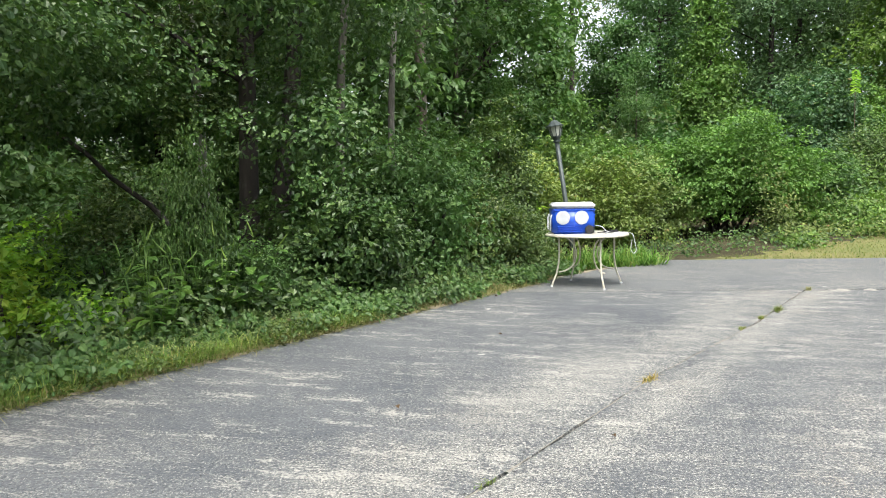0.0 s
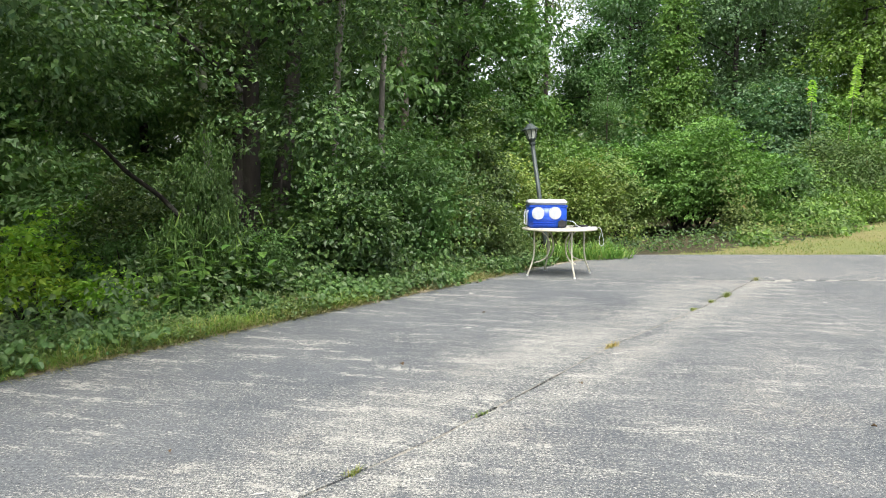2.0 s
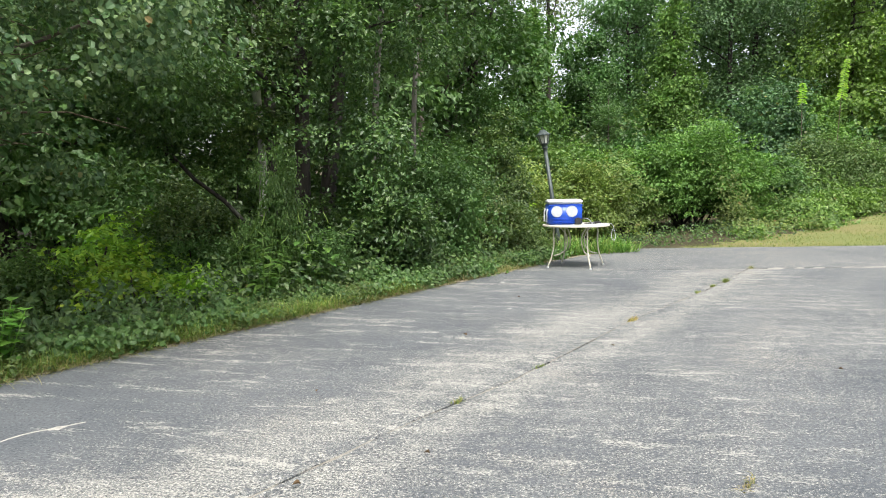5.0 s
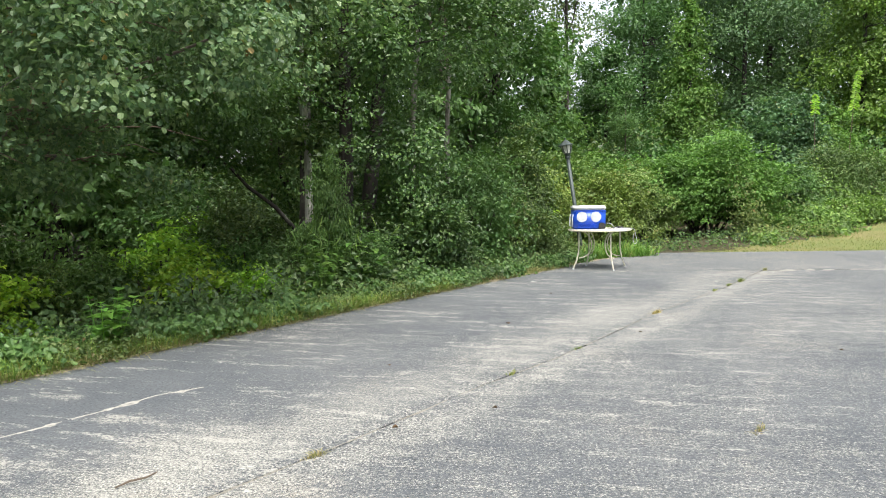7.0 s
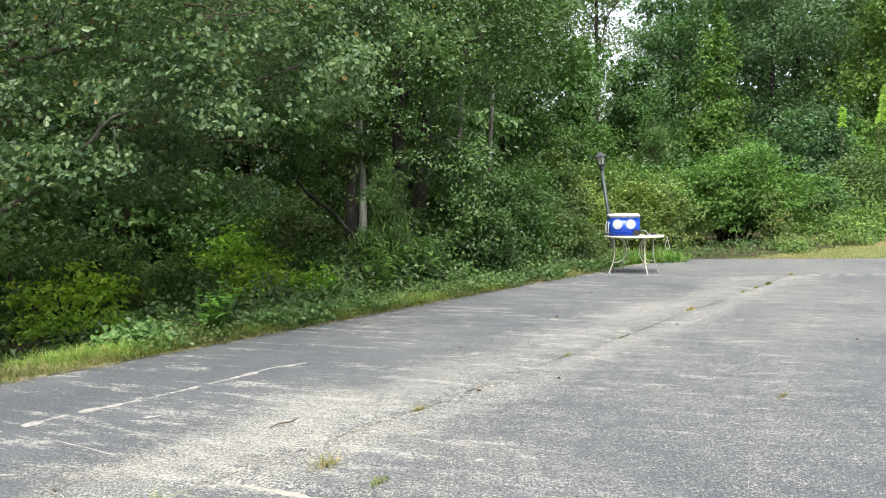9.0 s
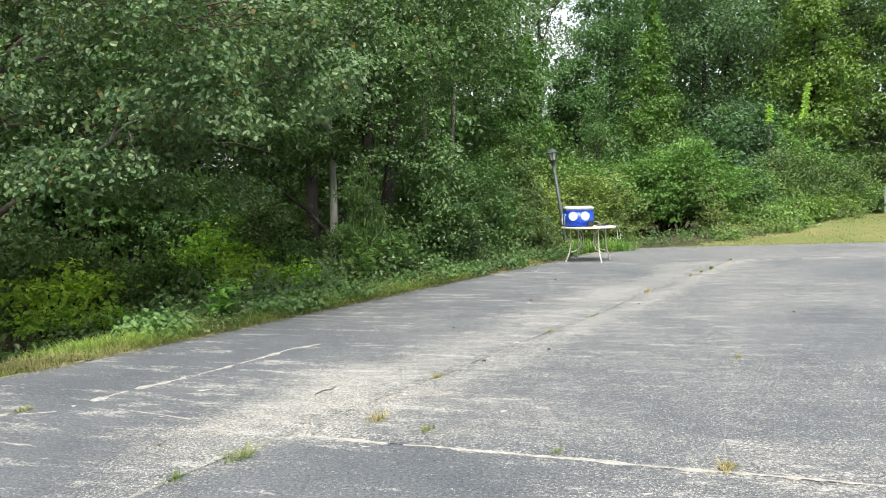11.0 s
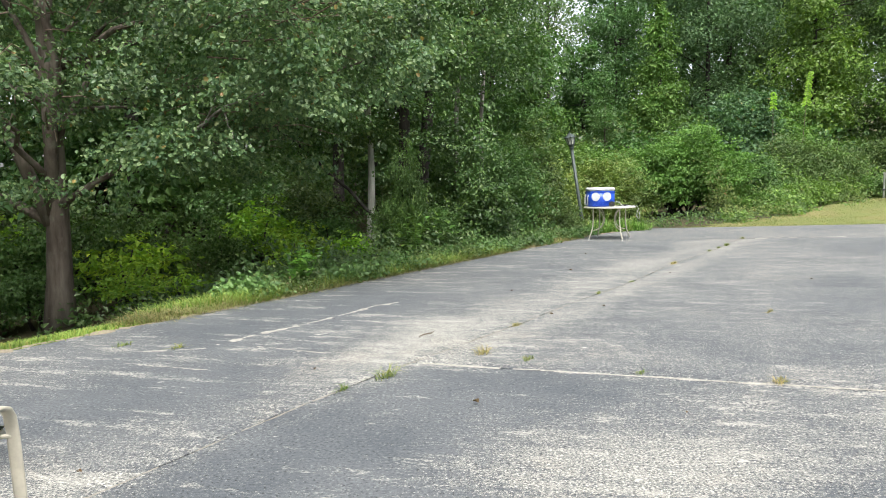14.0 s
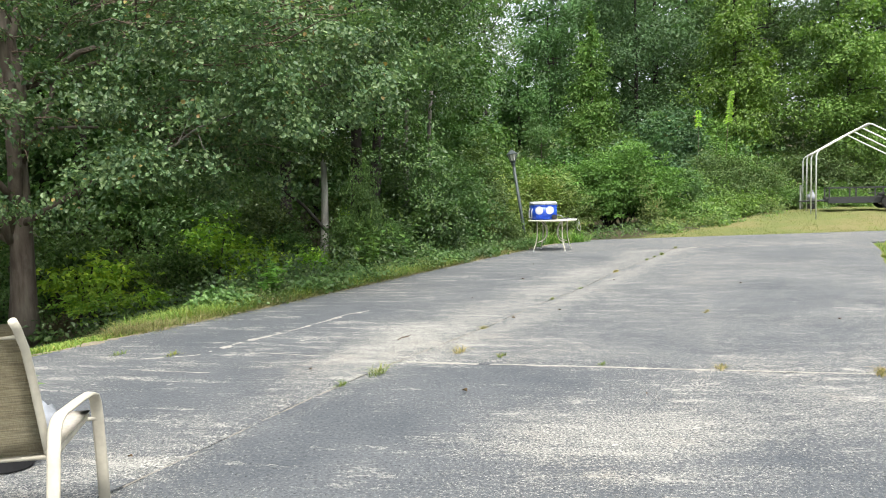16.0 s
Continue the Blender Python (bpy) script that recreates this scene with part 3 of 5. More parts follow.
def lobes_for(h0, h1, radius, n, seed):
    r = random.Random(seed)
    out = []
    for i in range(n):
        z = h0 + (h1 - h0) * (i + 0.5) / n
        k = math.sin(math.pi * (0.18 + 0.74 * (i + 0.5) / n)) ** 0.8
        a = i * 2.4 + r.uniform(-0.5, 0.5)
        off = radius * 0.45 * k
        out.append((off * math.cos(a), off * math.sin(a), z, radius * 0.62 * k * r.uniform(0.8, 1.15), radius * 0.62 * k * r.uniform(0.8, 1.15), (h1 - h0) / n * r.uniform(0.85, 1.25)))
    return out


# near tree beside the verge
A = (-7.86, 6.0)
PEAR = tree("pear_tree", pose(A[0], A[1], hz(*A) + 0.08), "broad grey-green leafy tree with forked brown trunk on the grass verge", 0.19, 7.5,
     [(3.4, -1.6, 4.1, 1.9, 1.7, 1.5), (2.5, -0.8, 2.7, 2.0, 1.5, 0.8), (0.2, -1.8, 3.2, 2.3, 1.8, 1.2), (1.2, -1.0, 5.6, 2.6, 2.3, 1.8), (-2.6, 0.4, 3.4, 2.4, 2.2, 1.5),
      (-0.5, 1.6, 5.2, 2.6, 2.4, 1.8), (0.0, 0.0, 7.6, 2.6, 2.6, 1.7), (3.2, -1.2, 5.8, 1.5, 1.4, 1.0), (2.8, 1.2, 4.4, 2.0, 1.8, 1.4),
      (4.7, -1.2, 3.7, 1.25, 1.1, 0.75), (5.3, -0.5, 4.2, 0.85, 0.9, 0.6), (3.9, -2.3, 3.3, 1.0, 0.75, 0.65), (2.4, -2.0, 2.5, 0.9, 0.7, 0.5)],
     2450, 32, 0.053, 0.12, LEAF_PEAR, BARK, 9, dict(inner=0.3, rounded=True, narrow=0.85, bough=0.3, per=10, loose=0.1, up=0.62, flat=0.4, core=0.14, core_size=1.35), fork=1.6,
     extra_limbs=(((0, 0, 1.5), (-1.3, -0.6, 5.6), 0.11, 0.03), ((0, 0, 1.6), (0.7, -1.0, 6.0), 0.1, 0.03), ((0.02, 0, 1.7), (4.9, -1.0, 3.7), 0.055, 0.012), ((-0.05, 0, 1.55), (-2.6, 0.2, 2.7), 0.08, 0.03)))
bm, r = bmesh.new(), random.Random(5)
for k in range(260):
    c = Vector(r.choice([(3.4, -1.6, 4.1), (2.5, -0.8, 2.9), (0.2, -1.8, 3.2), (4.3, -1.9, 5.0), (1.2, -1.0, 4.6), (-2.6, 0.4, 3.4)]))
    a = c + Vector((r.uniform(-0.9, 0.9), r.uniform(-0.9, 0.9), r.uniform(-0.5, 0.5)))
    out = Vector((a.x, a.y, 0.0)).normalized()
    e = a + out * r.uniform(0.5, 1.1) + Vector((r.uniform(-0.4, 0.4), r.uniform(-0.4, 0.4), r.uniform(-0.25, 0.3)))
    tube([a, a.lerp(e, 0.5) + Vector((0, 0, r.uniform(0.02, 0.1))), e], [0.011, 0.007, 0.003], 4, bm)
tagged(part("twig", bm, TWIG_BROWN, PEAR, "bare brown twigs"), "bare brown twigs", kind="stuff")
B = (-2.9, 10.7)
tree("wild_cherry_tree", pose(B[0], B[1], hz(*B)), "tall twin-trunked tree with shade-darkened bark standing in the thicket beside the drive", 0.14, 11,
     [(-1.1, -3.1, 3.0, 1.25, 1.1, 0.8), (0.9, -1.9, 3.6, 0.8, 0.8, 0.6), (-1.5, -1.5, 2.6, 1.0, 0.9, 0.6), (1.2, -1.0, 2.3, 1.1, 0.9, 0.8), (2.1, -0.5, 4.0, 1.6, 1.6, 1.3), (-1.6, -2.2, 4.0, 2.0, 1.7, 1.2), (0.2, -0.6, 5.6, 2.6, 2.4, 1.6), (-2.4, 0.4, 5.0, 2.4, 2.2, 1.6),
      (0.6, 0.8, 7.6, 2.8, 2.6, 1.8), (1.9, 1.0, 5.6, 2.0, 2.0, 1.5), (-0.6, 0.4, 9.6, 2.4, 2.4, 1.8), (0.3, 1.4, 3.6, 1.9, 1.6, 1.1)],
     1950, 32, 0.057, 0.15, LEAF_DARK, BARK_SHADED, 12, dict(inner=0.3, rounded=True, bough=0.4, per=9, loose=0.2, up=0.65, flat=0.4, core=0.2, core_size=1.4), fork=2.6,
     extra_limbs=(((0.36, 0.2, -0.2), (0.9, 0.5, 8), 0.15, 0.05), ((-0.1, -0.1, 0.2), (-2.4, -1.0, 2.6), 0.045, 0.018)))

# forest trees: three built, the rest are copies
SPRAY = dict(inner=0.35, bough=0.5, per=8, loose=0.3, up=0.62, flat=0.5, core=0.16, core_size=1.6)
SPRAY_FAR = dict(inner=0.45, bough=0.5, per=7, loose=0.4, up=0.58, flat=0.7, core=0.16, core_size=1.6)
WOODS = [
    tree("forest_tree", pose(-9.5, 13.5, hz(-9.5, 13.5)), "tall green broadleaf tree in the wood", 0.2, 13, lobes_for(1.6, 15, 3.6, 11, 1), 640, 14, 0.175, 0.24, LEAF_WOOD, BARK_SHADED, 8, SPRAY, group="forest trees"),
    tree("forest_tree", pose(-5.0, 17.5, hz(-5, 17.5)), "tall green broadleaf tree in the wood", 0.18, 14, lobes_for(2.4, 16.5, 3.2, 12, 2), 640, 14, 0.175, 0.24, LEAF_DARK, BARK_SHADED, 8, SPRAY, group="forest trees"),
    tree("forest_tree", pose(-1.5, 21.0, hz(-1.5, 21)), "tall green broadleaf tree in the wood", 0.2, 15, lobes_for(1.2, 17.5, 4.0, 12, 3), 680, 14, 0.185, 0.26, LEAF_WOOD, BARK, 8, SPRAY, group="forest trees"),
]
WOODS.append(tree("forest_tree", pose(-11, 43, hz(-11, 43)), "tall green broadleaf tree on the far slope", 0.22, 14, lobes_for(1.0, 17, 4.2, 11, 4), 560, 11, 0.255, 0.34, LEAF_FAR_HAZE, BARK_SHADED, 5, SPRAY_FAR, group="forest trees"))


def spire(h, radius, n, seed, low=0.08):
    """Lobes of a crown that narrows to a point."""
    r = random.Random(seed)
    out = []
    for i in range(n):
        f = low + (1 - low) * (i + 0.5) / n
        k = radius * (1 - f) ** 0.7 * min(1, 0.55 + f * 2)
        a = i * 2.4
        out.append((0.4 * k * math.cos(a), 0.4 * k * math.sin(a), h * f, k * r.uniform(0.62, 0.85), k * r.uniform(0.62, 0.85), h / n * 0.95))
    return out


# single trees that stand out along the wood's edge: place, height, radius, leaf, pointed or round
EDGE_TREES = [
    (16.0, 31.0, 13.2, 3.2, LEAF_BRIGHT, True, "bright pointed young poplar at the wood's edge"),
    (12.6, 35.5, 16.5, 4.0, LEAF_BLUE_HAZE, False, "tall dark oak tinted blue-green by haze at the wood's edge"),
    (9.3, 33.0, 9.8, 1.9, LEAF_LIGHT, True, "slender light green young tree at the wood's edge"),
    (8.6, 39.0, 12.0, 3.0, LEAF_FAR_HAZE, False, "round-crowned green tree on the slope, paled by haze in its colour"),
    (6.0, 35.5, 7.3, 2.5, LEAF_WOOD, False, "green round-crowned tree on the slope"),
    (20.2, 28.2, 9.2, 3.4, LEAF_LIGHT, False, "spreading yellow-green tree with layered boughs"),
    (24.0, 32.0, 16.0, 4.4, LEAF_BLUE_HAZE, False, "tall dark oak at the wood's edge"),
    (19.5, 36.0, 17.0, 4.2, LEAF_BLUE_HAZE, False, "tall dark oak at the wood's edge"),
    (2.8, 30.0, 8.6, 2.4, LEAF_LIGHT, True, "slender light green young tree behind the lamp post"),
]
for n, (x, y, h, rad, leaf, pointed, label) in enumerate(EDGE_TREES):
    lobes = spire(h, rad, 12, n) if pointed else lobes_for(0.6, h, rad, 11, 40 + n)
    tree("edge_tree", pose(x, y, hz(x, y)), label, 0.16, h * 0.85, lobes, int(46 * rad * h ** 0.5) + 320, 18, 0.15, 0.24, leaf, BARK_SHADED, 6, SPRAY_FAR, group="trees at the wood's edge")
SPOTS = [(-14, 15, 1), (-10.5, 19.5, 2), (-7, 23.5, 0), (-17.5, 19, 0), (-13.5, 25, 1), (-2.5, 27, 1), (-9, 30, 2), (0.4, 26.5, 0), (-20, 26, 3), (-13.5, 9.5, 3),
         (-18, 12, 3), (-22, 18, 3), (-16.2, 25.5, 3), (-12, 21, 3), (-10.8, 26.5, 3), (-13.5, 33, 3), (-8.5, 36, 3), (-11, 15.5, 3, 0.8), (-16, 0.5, 3), (-5, 34, 3), (0.2, 33, 1), (-14, 34, 3), (-15.5, 4.5, 2), (-13.5, -1.0, 1), (-20, 6, 3),
         (28, 27, 3), (18.5, 42, 3), (25.5, 37, 3), (15.5, 40, 3), (23, 40, 3), (29, 35, 3), (33, 30, 3), (16, 47, 3), (22, 48, 3), (29, 44, 3), (36, 38, 3), (38, 28, 3),
         (0, 43, 3), (-6, 45, 3), (15.5, 55, 3), (20, 57, 3), (-1.5, 54, 3), (30, 54, 3), (40, 48, 3), (-18, 40, 3), (-26, 33, 3), (-26, 16, 3), (11.2, 48, 3),
         (5.2, 44, 3, 0.34), (7.4, 47, 3, 0.42), (3.3, 40, 3, 0.5), (4.6, 50, 3, 0.36),
         # unseen trees behind and beside the camera, added to block low sky light
         (-22, -14, 3), (-12, -21, 3), (-2, -24, 3), (10, -22, 3), (20, -16, 3), (27, -3, 3), (28, 8, 3), (-26, -4, 3)]
for x, y, k, *fixed in SPOTS:
    s = fixed[0] if fixed else random.uniform(0.85, 1.15)
    copy_thing(WOODS[k], pose(x, y, hz(x, y), 0, 0, random.uniform(0, 360)) @ Matrix.Diagonal((s, s, s * random.uniform(0.9, 1.1), 1)))

# ---- shrubs and undergrowth ----


def shrub(name, m, label, w, d, h, leaf, clumps, count, size, spread, seed, bark=BARK_SHADED, stems=6, lift=0.12, flat=0.5, n_lobes=7, category="shrub", group="", up=0.62, bough=0.0):
    """A many-stemmed shrub of overlapping lobes, w by d by h metres."""
    r = random.Random(seed)
    t = thing(name, m, label, category, group)
    lobes = []
    for i in range(n_lobes):
        a = i * 2.4 + r.uniform(-0.4, 0.4)
        k = math.sqrt((i + 0.4) / n_lobes)
        top = h * (1 - 0.45 * k * k) * r.uniform(0.85, 1.0)
        rz = top * r.uniform(0.26, 0.38)
        lobes.append((0.5 * w * k * 0.72 * math.cos(a), 0.5 * d * k * 0.72 * math.sin(a), max(top - rz, rz * 0.8 + lift * h), w * r.uniform(0.17, 0.27), d * r.uniform(0.17, 0.27), rz))
        lobes.append((0.5 * w * k * 0.7 * math.cos(a + 0.5), 0.5 * d * k * 0.7 * math.sin(a + 0.5), h * (lift + 0.2), w * r.uniform(0.15, 0.24), d * r.uniform(0.15, 0.24), h * 0.2))
    for k in range(stems):
        L = lobes[(2 * k) % len(lobes)]
        pts = limb_path((r.uniform(-0.08, 0.08) * w, r.uniform(-0.08, 0.08) * d, -0.1), L[:3], 0.0, 5, 0.06)
        part("stem", tube(pts, [0.012 * h + 0.012 - 0.002 * h * i for i in range(6)], 5), bark, t, "", True)
    mpart("foliage", crown_mesh("foliage", lobes, clumps, count, size, spread, leaf, inner=0.35, flat=flat, up=up, bough=bough or 0.07 * (w + d), per=7, loose=0.25, core=0.18, core_size=1.2), t)
    return t


def at(x, y, turn=0.0, s=1.0, sink=0.05):
    return pose(x, y, hz(x, y) - sink, 0, 0, turn) @ Matrix.Diagonal((s, s, s, 1))


# thicket along the drive's edge
THICK = [
    shrub("thicket_shrub", at(-1.55, 9.9), "dense dark green vine-tangled shrub beside the drive", 1.9, 1.7, 2.1, LEAF_DARK, 380, 22, 0.07, 0.11, 11, group="thicket along the drive"),
    shrub("thicket_shrub", at(-0.7, 11.1), "dense dark green vine-tangled shrub beside the drive", 1.9, 1.8, 2.5, LEAF_WOOD, 410, 22, 0.07, 0.11, 12, group="thicket along the drive"),
]
for x, y, k, s in [(-2.2, 8.9, 1, 0.45), (-2.75, 8.75, 0, 0.72), (-1.7, 11.6, 0, 1.15), (0.1, 12.4, 0, 0.85), (-0.5, 13.3, 1, 1.12), (-1.9, 12.9, 1, 1.1), (-4.9, 11.4, 0, 1.0), (0.65, 13.6, 0, 0.72), (-1.6, 14.2, 0, 1.3)]:
    copy_thing(THICK[k], at(x, y, random.uniform(0, 360), s))
# a narrow vine-hung sapling in front of the pale tree
copy_thing(THICK[1], at(-2.74, 8.5, 70) @ Matrix.Diagonal((0.42, 0.42, 1.0, 1)))
shrub("ivy_column", at(0.35, 14.6), "tall ivy-smothered sapling, dense small dark leaves", 1.5, 1.4, 3.3, LEAF_DARK, 520, 26, 0.07, 0.1, 13, n_lobes=8)
shrub("rounded_shrub", at(0.85, 12.75), "low rounded olive-green shrub behind the table", 0.95, 0.9, 0.95, LEAF_OLIVE, 240, 26, 0.05, 0.07, 14, category="shrub")

# yellowish bushes round the lamp post
LAMPY = shrub("autumn_bush", at(1.1, 17.2), "loose yellow-green bush with autumn-tinged leaves behind the lamp post", 2.4, 2.0, 2.9, LEAF_GOLD, 520, 22, 0.085, 0.16, 15, group="bushes behind the lamp post")
for x, y, s in [(2.9, 18.0, 0.95), (-0.6, 17.2, 1.05), (2.0, 19.3, 1.25), (4.2, 19.8, 0.9)]:
    copy_thing(LAMPY, at(x, y, random.uniform(0, 360), s))

# the big layered shrub over the hollow, and others along the lawn
BIG = shrub("layered_shrub", at(6.4, 20.9, 0, 1, 0.1), "wide bright green layered shrub with bare stems beneath", 5.4, 4.0, 3.6, LEAF_LIGHT, 1250, 26, 0.095, 0.14, 16, stems=12, lift=0.13, flat=0.25, n_lobes=13, up=0.8, bough=0.42)
shrub("layered_shrub", at(3.9, 22.6, 0, 1, 0.1), "wide green layered shrub with bare stems beneath", 4.2, 3.6, 3.3, LEAF_BRIGHT, 850, 26, 0.095, 0.14, 26, stems=10, lift=0.15, flat=0.28, n_lobes=11, up=0.75, bough=0.4)
shrub("laurel_shrub", at(10.6, 26.6), "tall grey-green shrub with big pale-backed leaves", 4.4, 3.2, 5.0, LEAF_PEAR, 900, 26, 0.15, 0.24, 17, n_lobes=10)
shrub("round_bush", at(9.3, 22.3), "rounded mid-green bush at the lawn's edge", 2.2, 2.0, 2.1, LEAF_WOOD, 420, 24, 0.1, 0.16, 18)
MOUND = shrub("olive_mound", at(12.3, 24.5), "broad dull olive mound of vine-covered brush", 5.6, 2.8, 2.7, LEAF_OLIVE, 900, 28, 0.1, 0.2, 19, n_lobes=11)
copy_thing(MOUND, at(17.9, 27.0, 160, 1.1))
copy_thing(MOUND, at(23.5, 26.0, 40, 1.15))
copy_thing(BIG, at(12.6, 29.2, 75, 1.35))
LOWB = shrub("low_brush", at(8.6, 19.6), "low bright green weedy brush along the lawn's edge", 2.3, 1.4, 0.85, LEAF_BRIGHT, 300, 24, 0.09, 0.13, 20, group="low brush by the lawn")
for x, y, s in [(10.6, 21.0, 1.05), (12.2, 22.4, 1.0), (14.6, 23.8, 1.1), (17.2, 24.6, 1.1), (20.5, 24.2, 1.1)]:
    copy_thing(LOWB, at(x, y, random.uniform(-20, 20), s))

# low growth within the woods
UNDER = [
    shrub("understorey_bush", at(-6.2, 12.4), "leafy understorey bush in the shade of the wood", 2.8, 2.6, 2.6, LEAF_WOOD, 230, 15, 0.102, 0.15, 21, group="understorey bushes"),
    shrub("understorey_bush", at(-9.2, 10.2), "leafy understorey bush in the shade of the wood", 2.6, 2.6, 2.0, LEAF_DARK, 230, 15, 0.102, 0.15, 22, group="understorey bushes"),
]
for x, y, k, s in [(-10.2, 6.8, 1, 0.85), (-11.0, 3.6, 0, 0.8), (-12.5, 1.0, 1, 0.9), (-9.4, 9.0, 0, 0.8), (-12, 8, 0, 1.1), (-11.5, 12.5, 1, 1.2), (-8.5, 15.5, 0, 1.3), (-6.4, 15.5, 1, 1.2), (-1.7, 16.9, 0, 1.2), (-15.5, 6, 0, 1.3), (-10.5, 22, 1, 1.6),
                   (-7.2, 20, 0, 1.5), (-2, 19, 1, 1.3), (-12.2, 4.6, 1, 1.0), (-14.5, 1.8, 0, 1.2), (0.2, 21.5, 0, 1.4), (-2.0, 25.6, 1, 1.7), (2.8, 25.5, 1, 1.6), (6.5, 27, 0, 1.7), (10, 28.5, 1, 1.8),
                   (15.5, 29.5, 0, 1.8), (20, 29, 1, 1.8), (25, 28.5, 0, 1.7), (29.5, 26, 1, 1.7), (6, 32, 1, 2.2), (11, 34.5, 0, 2.3), (31, 30, 1, 2.2), (-8, 27, 0, 2.0), 
                   (1.5, 30, 0, 2.0), (3, 37, 1, 2.4), (9.5, 41, 0, 2.6), (-4, 39, 1, 2.4), (26, 24, 0, 1.3), (32, 22, 1, 1.5)]:
    copy_thing(UNDER[k], at(x, y, random.uniform(0, 360), s))
YEL = shrub("maple_sapling", at(-7.5, 7.6), "yellow-green leafy sapling with layered sprays at the wood's edge", 2.0, 1.7, 1.7, LEAF_YELLOW, 44, 20, 0.11, 0.17, 23, lift=0.3, flat=0.13, group="yellow-green saplings", up=0.85)
for x, y, s in [(-6.95, 6.5, 0.62), (-6.2, 6.3, 0.5), (-4.5, 8.0, 0.75), (-3.7, 8.2, 0.6), (-5.6, 9.4, 1.0), (-5.9, 10.9, 1.1), (-11.0, 10.6, 1.2), (0.2, 15.9, 1.3), (-2.2, 17.2, 1.5)]:
    copy_thing(YEL, at(x, y, random.uniform(0, 360), s))
# dark leafy growth that fills the shade behind the saplings
for x, y, k, s in [(-7.3, 8.8, 1, 0.6), (-8.7, 7.2, 0, 0.55), (-6.2, 9.0, 0, 0.6), (-9.6, 5.6, 1, 0.7), (-5.3, 10.3, 1, 0.7), (-4.3, 9.9, 0, 0.55), (-7.9, 10.0, 0, 0.8)]:
    copy_thing(UNDER[k], at(x, y, random.uniform(0, 360), s))


def young_tree(x, y, s, turn):
    return copy_thing(WOODS[2], at(x, y, turn, s))


for x, y, s in [(24.5, 29.5, 0.55), (5.6, 28.6, 0.3), (-0.6, 24.6, 0.6), (29.0, 22.5, 0.55)]:
    young_tree(x, y, s, random.uniform(0, 360))


# ---- verge: grass, weeds, big-leaved plants ----


def verge_points(n, y0, y1, d0, d1, r):
    y = r.uniform(y0, y1, n)
    d = d0 + (d1 - d0) * r.uniform(0, 1, n)
    x = edge_x(y) - d / 0.84
    return x, y, d


def blades(x, y, z, length, width, lean, r):
    """Thin bent blades, three triangles each."""
    n = len(x)
    p = np.stack([x, y, z], 1)
    a = r.uniform(0, 2 * np.pi, n)
    way = np.stack([np.cos(a), np.sin(a), 0 * a], 1)
    side = np.stack([-np.sin(a), np.cos(a), 0 * a], 1)
    L = (length * r.uniform(0.5, 1.25, n))[:, None]
    k = (lean * r.uniform(0.2, 1.6, n))[:, None]
    up = np.array([0, 0, 1.0])
    tip = p + (up * (1 - 0.35 * k) + way * k) * L
    mid = p + (up * (0.62 - 0.1 * k) + way * k * 0.38) * L
    w = side * width * 0.5
    v = np.stack([p - w, p + w, mid + w * 0.7, mid - w * 0.7, tip], 1).reshape(-1, 3)
    i = np.arange(n)[:, None] * 5
    f = np.stack([i + np.array([q]) for q in ([0, 1, 2], [0, 2, 3], [3, 2, 4])], 1).reshape(-1, 3)
    return v, f


def stuff(name, v, f, mat, label, category):
    return tagged(new(name, mesh_of(name, v, f, mat)), label, category, kind="stuff")


rg = np.random.default_rng(21)
x, y, d = verge_points(42000, -3, 6.5, -0.03, 2.0, rg)
v, f = blades(x, y, height(x, y) - 0.05, 0.085, 0.008, 0.8, rg)
stuff("verge_grass", v, f, GRASS, "short green grass on the sloping verge", "grass")


def clumped(x, y, a, b, cut):
    """Which spots lie in loose drifts."""
    return np.sin(x * a + 1.7 * np.sin(y * b)) * np.cos(y * a * 0.8 + 1.3 * np.sin(x * b + 2)) > cut


x, y, d = verge_points(30000, 3.2, 8.8, 0.0, 1.2, rg)
k = clumped(x, y, 3.1, 2.3, -0.25)
x, y = x[k], y[k]
v, f = blades(x, y, height(x, y) - 0.05, 0.24, 0.008, 1.0, rg)
stuff("tall_grass", v, f, GRASS, "long uncut grass among the weeds along the drive", "grass")
x, y, d = verge_points(20000, 2.2, 12.0, -0.06, 0.55, rg)
k = clumped(x, y, 2.6, 1.9, -0.1) | (d < 0.1)
x, y = x[k], y[k]
v, f = blades(x, y, height(x, y) - 0.03, 0.15, 0.007, 1.7, rg)
stuff("straw_grass", v, f, STRAW, "dry straw-coloured grass spilling onto the drive's edge", "grass")

# creeping weeds with small leaves
n = 2300
y = 3.6 + (12.6 - 3.6) * rg.uniform(0, 1, n)
deep = np.interp(y, [3.3, 4.6, 7, 12.6], [0.3, 0.75, 0.75, 0.6])
d = 0.08 + deep * rg.uniform(0, 1, n) ** 1.2
x = edge_x(y) - d / 0.84 + 0.1 * np.sin(y * 5.1)
tall = 0.03 + np.minimum(d, 1.4) * 0.42 * rg.uniform(0.1, 1.0, n) * (0.5 + 0.5 * np.sin(y * 3.7) * np.cos(x * 4.1))
c = np.stack([x, y, height(x, y) + tall], 1)
near = clumped(x, y, 2.9, 2.1, 0.0)
some = rg.uniform(0, 1, n) < 0.6
v, f = leaf_cloud(c[near], np.tile([0.5, -0.6, 0.4], (near.sum(), 1)), 15, 0.055, 0.08, up=0.5, flat=0.8, narrow=0.85, rounded=True)
stuff("creeping_weeds", v, f, LEAF_WOOD, "low tangle of small-leaved green weeds along the drive", "weeds")
pick = ~near & some
